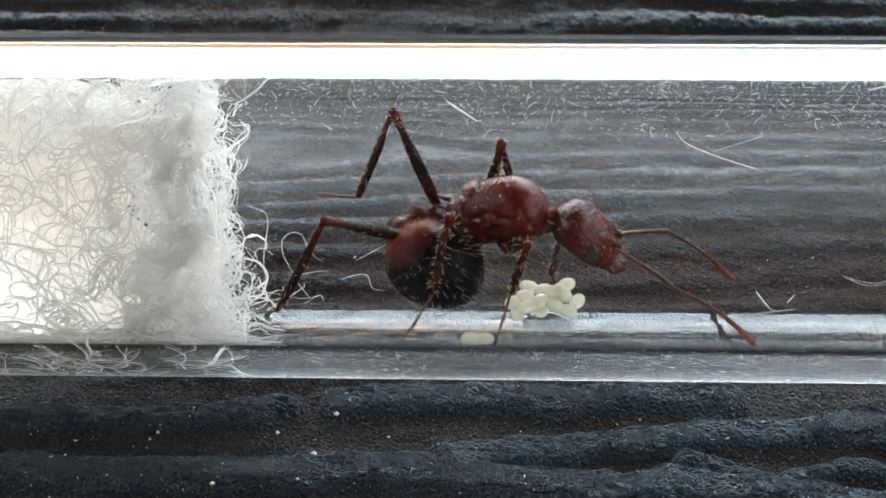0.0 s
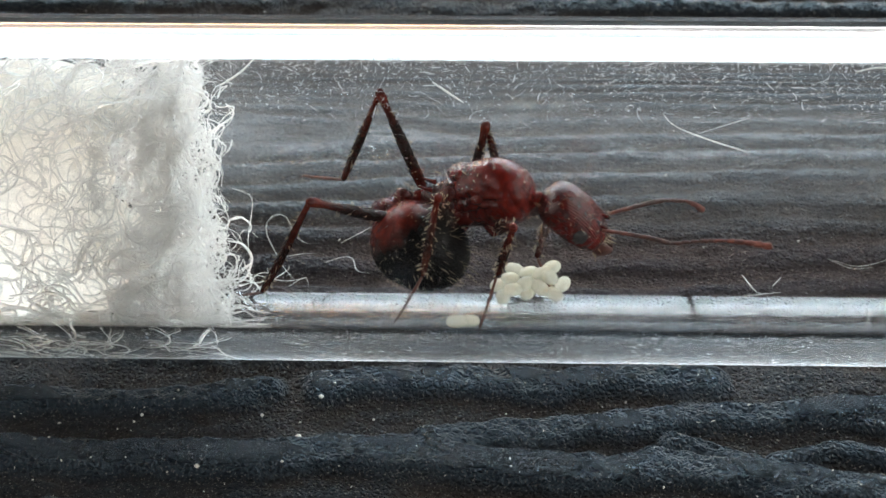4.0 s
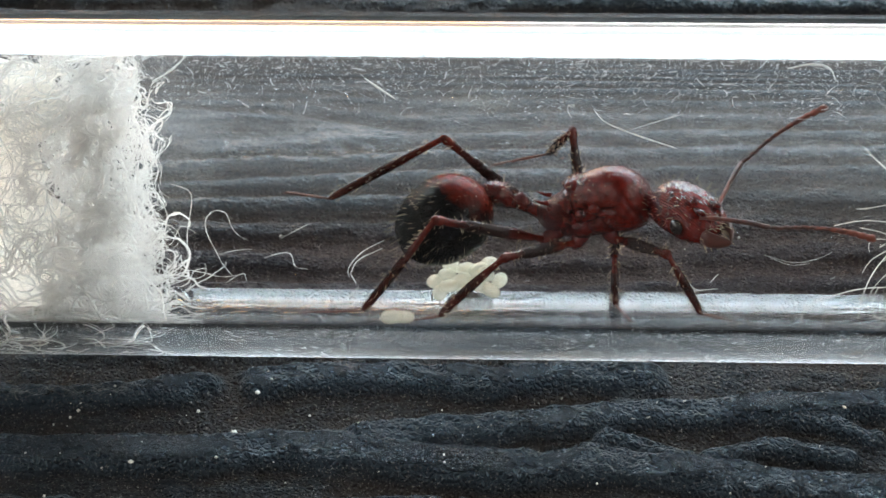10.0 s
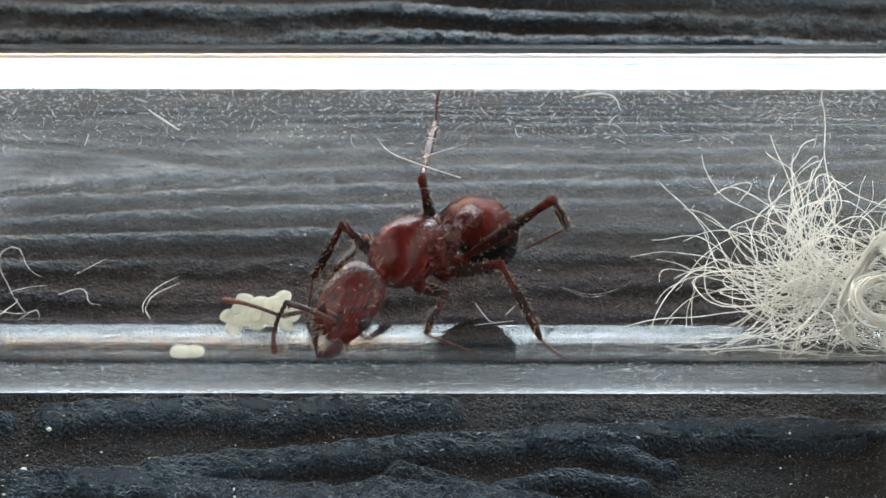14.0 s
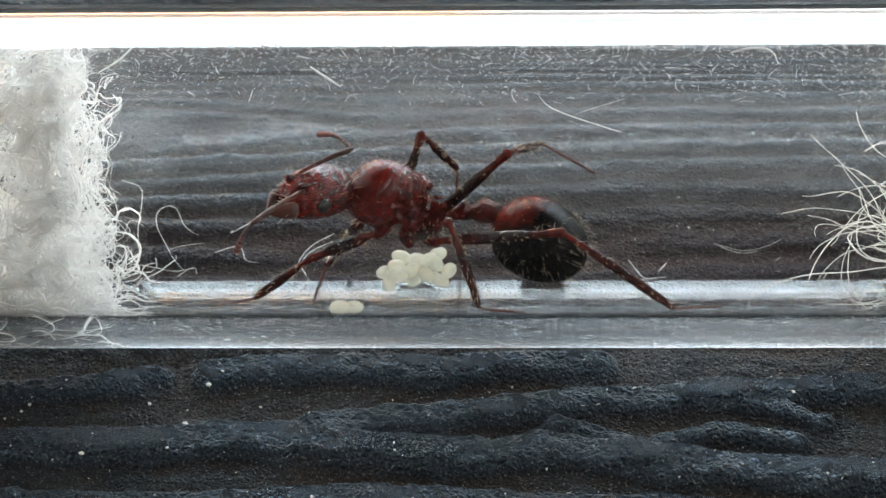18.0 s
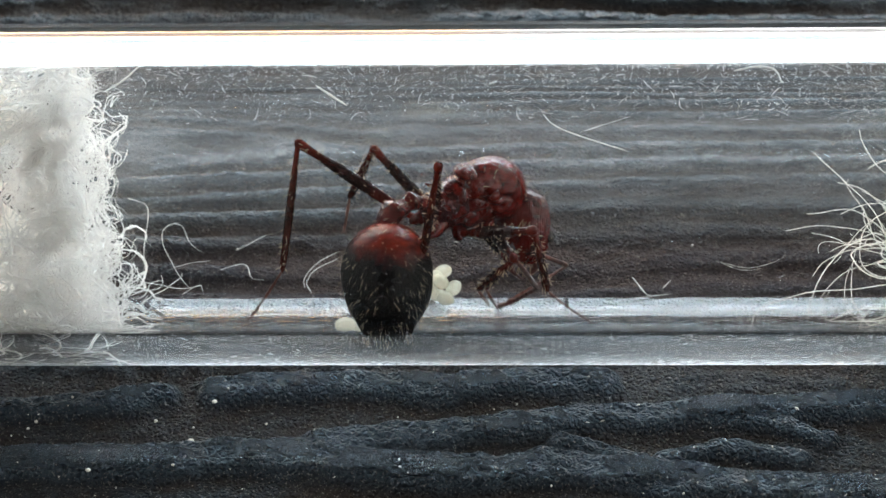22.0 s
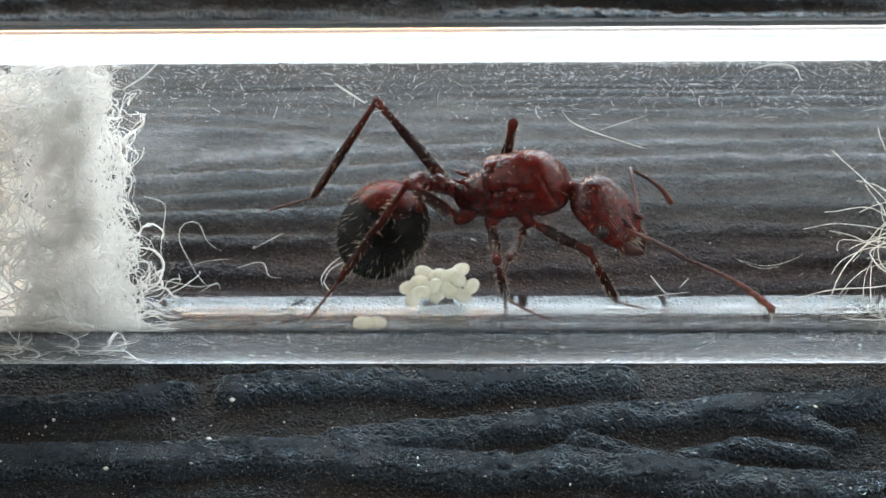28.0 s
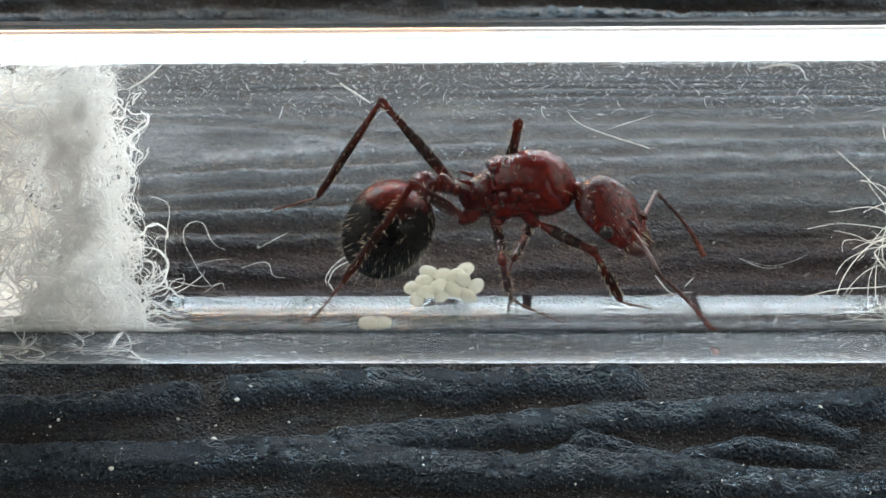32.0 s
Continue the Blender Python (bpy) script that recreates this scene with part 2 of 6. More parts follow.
def soft_white(name, color, sub=0.4, rough=0.9, radius=0.3, through_light=0.0, clear=0.0, swirl=0.0):
    m, nt, b, out = nodes_of(name)
    v = coords(nt)
    lo = [c * 0.86 for c in color]
    tint = ramp(nt, noise_of(nt, v, 1.6, 5), [(0.3, lo), (0.7, color)])
    if swirl:
        # matted fibres: swirling streaks of thicker and thinner wool
        sw = add(nt, "ShaderNodeTexNoise", Scale=1.5, Detail=7.0, Roughness=0.65, Distortion=swirl)
        nt.links.new(v, sw.inputs["Vector"])
        tint = ramp(nt, sw.outputs["Fac"], [(0.35, [c * 0.84 for c in color]), (0.6, color)])
    nt.links.new(tint, b.inputs["Base Color"])
    b.inputs["Roughness"].default_value = rough
    b.inputs["Specular IOR Level"].default_value = 0.25
    b.inputs["Subsurface Weight"].default_value = sub
    b.inputs["Subsurface Radius"].default_value = (1, 0.9, 0.8)
    b.inputs["Subsurface Scale"].default_value = radius * MM
    bump(nt, b, noise_of(nt, v, 3.0, 5), 0.8, 0.15 * MM)
    if through_light:
        tr = add(nt, "ShaderNodeBsdfTranslucent", Color=(*color, 1))
        nt.links.new(tint, tr.inputs["Color"])
        mx = add(nt, "ShaderNodeMixShader", Fac=through_light)
        nt.links.new(b.outputs[0], mx.inputs[1])
        nt.links.new(tr.outputs[0], mx.inputs[2])
        nt.links.new(mx.outputs[0], out.inputs["Surface"])
        if clear:
            cl = add(nt, "ShaderNodeBsdfTransparent", Color=(1, 1, 1, 1))
            m2 = add(nt, "ShaderNodeMixShader", Fac=clear)
            nt.links.new(mx.outputs[0], m2.inputs[1])
            nt.links.new(cl.outputs[0], m2.inputs[2])
            nt.links.new(m2.outputs[0], out.inputs["Surface"])
    return m


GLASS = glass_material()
BOARD = table_material()
WALL = plain("room_paint", (0.02, 0.019, 0.018), 0.85, 0.2, 0.05, 0.06, 0.0)
CEIL = plain("ceiling_paint", (0.04, 0.039, 0.037), 0.9, 0.2, 0.05, 0.06, 0.0)
FLOORM = plain("floor_wood", (0.10, 0.065, 0.04), 0.6, 0.4, 0.03, 0.2, 0.0)
FRAMEM = plain("window_frame_paint", (0.75, 0.75, 0.73), 0.5, 0.4, 0.05, 0.05, 0.0)
COTTON = soft_white("cotton_wool", (0.96, 0.94, 0.89), 0.0, 0.9, through_light=0.52, swirl=2.5)
FIBRE = soft_white("cotton_fibre", (0.98, 0.975, 0.955), 0.0, 0.45, through_light=0.6, clear=0.32)
TUFT = soft_white("tuft_fibre", (0.94, 0.92, 0.86), 0.0, 0.6, through_light=0.5, clear=0.15)
LINT = plain("lint", (0.72, 0.72, 0.70), 0.6, 0.4, 3.0, 0.1, 0.0)
DUST = plain("dust", (0.52, 0.53, 0.55), 0.8, 0.3, 3.0, 0.1, 0.0)
GRIT = plain("grit", (0.62, 0.60, 0.55), 0.8, 0.3, 3.0, 0.3, 0.0)
EGG = soft_white("egg_shell", (0.80, 0.79, 0.68), 0.6, 0.14, 0.45, through_light=0.45, clear=0.42)
RED, RED2 = (0.08, 0.0052, 0.003), (0.034, 0.0026, 0.0018)
DARK, RUST = (0.014, 0.005, 0.004), (0.11, 0.010, 0.005)
THORAX = shell_material("thorax_cuticle", RED2, RED, -1.5, 1.2, 0.17, sculpt=0.34, gloss=0.42, grain=5.0)
HEADM = shell_material("head_cuticle", RED2, RED, 0.0, 2.0, 0.2, sculpt=0.22, gloss=0.5)
WAIST = shell_material("waist_cuticle", (0.085, 0.007, 0.004), (0.05, 0.004, 0.003), -0.4, 0.9, 0.26, sculpt=0.35)
GASTER = shell_material("gaster_cuticle", (0.11, 0.010, 0.0045), (0.003, 0.003, 0.003), -0.1, 0.9, 0.2, axis=(1, 0, -0.5), sculpt=0.3, blotch=1.2, gloss=0.1)
LEGM = {n: shell_material(n + "_femur_cuticle", RUST, DARK, 0.2, 0.42 * l, 0.26, sculpt=0.25, gloss=0.24, tail=(0.7 * l, 0.97 * l, (0.075, 0.009, 0.005))) for n, l in (("front", 2.6), ("mid", 3.4), ("hind", 4.9))}
TIBM = {n: shell_material(n + "_tibia_cuticle", (0.075, 0.009, 0.005), (0.022, 0.006, 0.004), 0.1, 0.5 * l, 0.26, sculpt=0.2, gloss=0.24, tail=(0.6 * l, 0.98 * l, (0.05, 0.012, 0.008))) for n, l in (("front", 2.3), ("mid", 2.8), ("hind", 4.6))}
TARM = plain("tarsus_cuticle", (0.085, 0.026, 0.015), 0.45, 0.4, 8, 0.3, 0.01)
ANTM = shell_material("antenna_cuticle", (0.045, 0.016, 0.012), (0.12, 0.028, 0.014), 0.8, 2.6, 0.5, sculpt=0.3)
SCAPEM = shell_material("scape_cuticle", (0.10, 0.03, 0.02), (0.05, 0.025, 0.02), 0.5, 2.0, 0.4, sculpt=0.3)
RIM = plain("gaster_rim", (0.010, 0.008, 0.007), 0.25, 0.5, 5, 0.3, 0.0)
EYE = plain("compound_eye", (0.012, 0.009, 0.008), 0.25, 0.6, 20, 0.3, 0.008)
HAIR = plain("bristle", (0.36, 0.29, 0.19), 0.5, 0.4, 5, 0.1, 0.0)
MOUTH = plain("mandible_cuticle", (0.05, 0.012, 0.007), 0.4, 0.5, 6, 0.3, 0.02)


# ---- builders ----
def mesh_of(name, verts, faces, mat, smooth=True):
    """A mesh from vertices in millimetres."""
    me = bpy.data.meshes.new(name)
    v = np.asarray(verts, dtype=np.float64) * MM
    me.from_pydata(v.tolist(), [], faces if isinstance(faces, list) else faces.tolist())
    me.materials.append(mat)
    if smooth:
        me.polygons.foreach_set("use_smooth", [True] * len(me.polygons))
    me.update()
    return me


def part(name, me, parent, label="", kind=""):
    ob = new(name, me)
    ob.parent = parent
    return tagged(ob, label, kind=kind)


def box_mesh(name, lo, hi, mat, bevel=0.0):
    """An axis-aligned box between two corners in millimetres."""
    bm = bmesh.new()
    bmesh.ops.create_cube(bm, size=1)
    for v in bm.verts:
        v.co = Vector([(lo[i] + hi[i]) / 2 + v.co[i] * (hi[i] - lo[i]) for i in range(3)]) * MM
    if bevel:
        bmesh.ops.bevel(bm, geom=list(bm.edges), offset=bevel * MM, segments=2, affect="EDGES")
    me = bpy.data.meshes.new(name)
    bm.to_mesh(me)
    bm.free()
    me.materials.append(mat)
    return me


def grid_faces(nu, nv, wrap_v=False):
    """Quads of a grid of nu by nv points, row by row."""
    i = np.arange(nu - 1)[:, None]
    j = np.arange(nv if wrap_v else nv - 1)[None]
    a = i * nv + j
    b = i * nv + (j + 1) % nv
    return np.stack([a, b, b + nv, a + nv], -1).reshape(-1, 4)


def loft(name, stations, mat, seg=20, power=2.0, lumps=0.0, seed=1, rows=0, carve=None):
    """A closed body along x through stations (x, y, z, half width, half height)."""
    st = np.array(stations, float)
    x = st[:, 0]
    t = np.concatenate([[0], np.cumsum(np.hypot(np.diff(x), np.diff(st[:, 4])) + 1e-6)])
    tt = np.linspace(0, t[-1], rows or max(14, 3 * len(st)))
    cols = [pchip(t, st[:, k], tt) for k in range(5)]
    a = np.linspace(0, 2 * np.pi, seg, endpoint=False)
    ca, sa = np.cos(a), np.sin(a)
    ca, sa = np.sign(ca) * np.abs(ca) ** (2 / power), np.sign(sa) * np.abs(sa) ** (2 / power)
    V = np.zeros((len(tt), seg, 3))
    V[..., 0] = cols[0][:, None]
    V[..., 1] = cols[1][:, None] + cols[3][:, None] * ca
    V[..., 2] = cols[2][:, None] + cols[4][:, None] * sa
    if lumps:
        rng = np.random.RandomState(seed)
        V[..., 1:] *= 1 + lumps * vnoise(V[..., 0] * 2.2 + seed, np.arctan2(V[..., 2], V[..., 1]) * 1.6 + 9, rng)[..., None]
    if carve:
        mid = np.stack([cols[1], cols[2]], -1)[:, None]
        off = V[..., 1:] - mid
        phi = np.arctan2(np.abs(off[..., 0]), off[..., 1])
        V[..., 1:] = mid + off * (1 + carve(V[..., 0], phi, off))[..., None]
    faces = grid_faces(len(tt), seg, True).tolist()
    faces.append(list(range(seg))[::-1])
    last = (len(tt) - 1) * seg
    faces.append([last + k for k in range(seg)])
    return mesh_of(name, V.reshape(-1, 3), faces, mat)


def pchip(x, y, q):
    """Smooth interpolation without overshoot; y may have several columns."""
    x, y, q = np.asarray(x, float), np.asarray(y, float), np.asarray(q, float)
    flat = y.ndim == 1
    y = y.reshape(len(x), -1)
    h = np.diff(x)[:, None]
    d = np.diff(y, axis=0) / h
    m = np.zeros_like(y)
    if len(x) > 2:
        ok = d[:-1] * d[1:] > 0
        w1, w2 = 2 * h[1:] + h[:-1], h[1:] + 2 * h[:-1]
        den = np.where(ok, w1 / np.where(ok, d[:-1], 1) + w2 / np.where(ok, d[1:], 1), 1)
        m[1:-1] = np.where(ok, (w1 + w2) / den, 0)
    m[0], m[-1] = d[0], d[-1]
    i = np.clip(np.searchsorted(x, q, side="right") - 1, 0, len(x) - 2)
    s = ((q - x[i]) / (x[i + 1] - x[i]))[:, None]
    hh = (x[i + 1] - x[i])[:, None]
    out = ((1 + 2 * s) * (1 - s) ** 2 * y[i] + s * (1 - s) ** 2 * hh * m[i]
           + s * s * (3 - 2 * s) * y[i + 1] + s * s * (s - 1) * hh * m[i + 1])
    return out[:, 0] if flat else out


def vnoise(x, y, rng):
    """Smooth value noise, about -1 to 1, one feature a unit."""
    tab = rng.rand(64, 64) * 2 - 1
    xi, yi = np.floor(x).astype(int), np.floor(y).astype(int)
    fx, fy = x - xi, y - yi
    fx, fy = fx * fx * (3 - 2 * fx), fy * fy * (3 - 2 * fy)
    g = lambda a, b: tab[a % 64, b % 64]
    return (g(xi, yi) * (1 - fx) * (1 - fy) + g(xi + 1, yi) * fx * (1 - fy)
            + g(xi, yi + 1) * (1 - fx) * fy + g(xi + 1, yi + 1) * fx * fy)


def strands(name, P, rad, mat, sides=3, taper=0.6):
    """Many thin strands as one mesh: P is strands x points x 3 in millimetres, rad a radius for each."""
    n, s, _ = P.shape
    T = np.gradient(P, axis=1)
    T /= np.linalg.norm(T, axis=2, keepdims=True) + 1e-9
    ref = np.where(np.abs(T[..., 2:3]) < 0.9, np.array([0, 0, 1.0]), np.array([1.0, 0, 0]))
    A = np.cross(T, ref)
    A /= np.linalg.norm(A, axis=2, keepdims=True) + 1e-9
    C = np.cross(T, A)
    prof = 1 - (1 - taper) * np.abs(np.linspace(-1, 1, s)) ** 2
    rr = np.asarray(rad).reshape(-1, 1) * prof
    ang = np.arange(sides) * 2 * np.pi / sides
    V = (P[:, :, None] + rr[:, :, None, None] * (A[:, :, None] * np.cos(ang)[:, None] + C[:, :, None] * np.sin(ang)[:, None]))
    F = grid_faces(s, sides, True)
    F = (F[None] + (np.arange(n) * s * sides)[:, None, None]).reshape(-1, 4)
    me = bpy.data.meshes.new(name)
    v = V.reshape(-1, 3) * MM
    me.vertices.add(len(v))
    me.vertices.foreach_set("co", v.ravel())
    me.loops.add(F.size)
    me.loops.foreach_set("vertex_index", F.ravel())
    me.polygons.add(len(F))
    me.polygons.foreach_set("loop_start", np.arange(len(F)) * 4)
    me.polygons.foreach_set("use_smooth", np.ones(len(F), bool))
    me.materials.append(mat)
    me.update(calc_edges=True)
    return me


def wander(rng, start, heading, length, steps, curl, spread=1.0):
    """Wandering curves from start points (n x 3) along headings, with a given curl in radians a step."""
    n = len(start)
    D = heading / np.linalg.norm(heading, axis=1, keepdims=True)
    P = np.zeros((n, steps, 3))
    P[:, 0] = start
    spin = rng.randn(n, 3)
    for k in range(1, steps):
        spin = 0.75 * spin + 0.55 * rng.randn(n, 3)
        D = D + curl * spread * np.cross(D, spin)
        D /= np.linalg.norm(D, axis=1, keepdims=True)
        P[:, k] = P[:, k - 1] + D * (np.asarray(length).reshape(-1, 1) / (steps - 1))
    return P


def inside(P, rmax):
    """Keeps points within a distance of the tube's axis (axis at z = R_OUT)."""
    y, z = P[..., 1], P[..., 2] - R_OUT
    q = np.maximum(np.hypot(y, z) / rmax, 1)
    P[..., 1], P[..., 2] = y / q, z / q + R_OUT
    return P


# ---- the room that closes the place ----
def room():
    x0, x1, y0, y1, z0, z1 = -1020, 1020, -1600, 900, -750, 1750
    sets = (("floor", (x0, y0, z0 - 60), (x1, y1, z0), FLOORM, "brown wooden floor of the plain room", "floor"),
            ("ceiling", (x0 - 100, y0 - 80, z1), (x1 + 100, y1 + 100, z1 + 60), CEIL, "plain dark grey ceiling of the room", "ceiling"),
            ("wall_south", (x0, y0 - 80, z0 - 60), (x1, y0, z1), WALL, "plain dark painted wall", "wall"))
    for name, lo, hi, mat, label, cat in sets:
        tagged(new(name, box_mesh(name, lo, hi, mat)), label, cat, kind="structure")
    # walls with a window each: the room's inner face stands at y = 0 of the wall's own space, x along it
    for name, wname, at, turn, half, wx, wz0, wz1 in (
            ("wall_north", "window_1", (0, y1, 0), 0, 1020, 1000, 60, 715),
            # west and east windows are added, unseen, to let in fill light
            ("wall_west", "fill_window_west", (x0, -300, 0), 90, 1300, 1100, 120, 1350),
            ("wall_east", "fill_window_east", (x1, -300, 0), -90, 1300, 1100, 120, 1350)):
        m = pose(at[0] * MM, at[1] * MM, 0, 0, 0, turn)
        bm = bmesh.new()
        for lo, hi in (((-half, z0 - 60), (half, wz0)), ((-half, wz1), (half, z1)), ((-half, wz0), (-wx, wz1)), ((wx, wz0), (half, wz1))):
            mm = Matrix.Translation(Vector(((lo[0] + hi[0]) / 2, 50, (lo[1] + hi[1]) / 2)) * MM) @ Matrix.Diagonal(
                Vector(((hi[0] - lo[0]) * MM, 100 * MM, (hi[1] - lo[1]) * MM, 1)))
            bmesh.ops.create_cube(bm, size=1, matrix=mm)
        me = bpy.data.meshes.new(name)
        bm.to_mesh(me)
        bm.free()
        me.materials.append(WALL)
        tagged(new(name, me), "plain dark wall with a wide window opening", "wall", kind="structure").matrix_basis = m
        win = tagged(new(wname), "wide white-framed window out of view", "window", kind="structure")
        win.matrix_basis = m @ pose(0, 0.03, wz0 * MM)
        h = wz1 - wz0
        for pname, lo, hi in (("window_sill", (-wx, -40, 0), (wx, 40, 25)), ("window_frame", (-wx, -20, 25), (-wx + 40, 20, h - 40)),
                              ("window_frame", (wx - 40, -20, 25), (wx, 20, h - 40)), ("window_frame", (-wx, -20, h - 40), (wx, 20, h))):
            part(pname, box_mesh(pname, lo, hi, FRAMEM, 3), win)
    # glowing panels outside the added side windows, as fill light
    m, nt, bs, out = nodes_of("side_fill_glow")
    em = add(nt, "ShaderNodeEmission", Strength=SIDE_FILL)
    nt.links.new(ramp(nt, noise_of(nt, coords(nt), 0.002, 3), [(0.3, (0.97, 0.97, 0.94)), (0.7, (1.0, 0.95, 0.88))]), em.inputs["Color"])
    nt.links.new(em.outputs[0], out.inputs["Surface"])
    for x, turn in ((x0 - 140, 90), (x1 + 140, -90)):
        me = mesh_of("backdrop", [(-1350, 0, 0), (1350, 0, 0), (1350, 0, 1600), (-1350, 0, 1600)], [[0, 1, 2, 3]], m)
        tagged(new("backdrop", me), "glowing fill light panel outside an added side window", "sky", kind="structure").matrix_basis = pose(x * MM, -0.3, 0, 0, 0, turn)
    # the bright sky outside, with a warm line low over the horizon
    m, nt, b, out = nodes_of("bright_sky")
    em = nt.nodes.new("ShaderNodeEmission")
    tc = nt.nodes.new("ShaderNodeTexCoord")
    sep = nt.nodes.new("ShaderNodeSeparateXYZ")
    nt.links.new(tc.outputs["Object"], sep.inputs[0])
    mr = add(nt, "ShaderNodeMapRange")
    mr.inputs["From Max"].default_value = 1.3
    nt.links.new(sep.outputs["Z"], mr.inputs["Value"])
    col = ramp(nt, mr.outputs[0], [(0.0, (0.10, 0.095, 0.09)), (0.14, (0.20, 0.19, 0.18)), (0.229, (0.26, 0.25, 0.24)), (0.236, (0.75, 0.93, 1.03)),
                                   (0.485, (0.73, 0.92, 1.03)), (0.52, (0.70, 0.82, 0.90)), (1, (0.60, 0.72, 0.80))])
    # a warm glowing streak low over the dark skyline, paler towards one side
    streak = ramp(nt, mr.outputs[0], [(0.078, (0, 0, 0)), (0.082, (0.7, 0.7, 0.7)), (0.098, (0.7, 0.7, 0.7)), (0.103, (0, 0, 0)), (0.203, (0, 0, 0)), (0.207, (1, 1, 1)), (0.224, (1, 1, 1)), (0.229, (0, 0, 0))])
    side = add(nt, "ShaderNodeMapRange")
    side.inputs["From Min"].default_value, side.inputs["From Max"].default_value = -0.03, 0.0
    nt.links.new(sep.outputs["X"], side.inputs["Value"])
    tint = ramp(nt, side.outputs[0], [(0, (3.6, 2.0, 0.9)), (1, (2.2, 2.2, 2.2))])
    mx = nt.nodes.new("ShaderNodeMix")
    mx.data_type, mx.blend_type = "RGBA", "MIX"
    nt.links.new(streak, mx.inputs[0])
    nt.links.new(col, mx.inputs[6])
    nt.links.new(tint, mx.inputs[7])
    nt.links.new(mx.outputs[2], em.inputs["Color"])
    em.inputs["Strength"].default_value = WINDOW_GLOW
    nt.links.new(em.outputs[0], out.inputs["Surface"])
    me = mesh_of("backdrop", [(-1100, 0, -100), (1100, 0, -100), (1100, 0, 1300), (-1100, 0, 1300)], [[0, 1, 2, 3]], m)
    sk = tagged(new("backdrop", me), "bright hazy white sky outside the window", "sky", kind="structure")
    sk.location = (0, 1.04, 0)


# ---- the embossed table ----
def axis_steps(lo, hi, fine_lo, fine_hi, step, growth=1.35):
    a = list(np.arange(fine_lo, fine_hi + step / 2, step))
    d, x = step, fine_hi
    while x < hi:
        d *= growth
        x = min(hi, x + d)
        a.append(x)
    d, x = step, fine_lo
    while x > lo:
        d *= growth
        x = max(lo, x - d)
        a.insert(0, x)
    return np.array(a)


def ridge(H, X, Y, line, width, height, rough, sharp=3.8):
    """Raises H by a smooth ridge along a bent line of (x, y) points."""
    line = np.array(line, float)
    xs = np.clip(X, line[0, 0], line[-1, 0])
    yc = pchip(line[:, 0], line[:, 1], xs.ravel()).reshape(X.shape)
    d = np.hypot((Y - yc) / width, np.maximum(np.abs(X - xs) - 0.2, 0) / (width * 1.1))
    d = np.maximum(d * (1 + 0.22 * rough[0]), 0)
    return np.maximum(H, height * (0.86 + 0.22 * rough[1]) * np.exp(-d ** sharp) - 0.85)


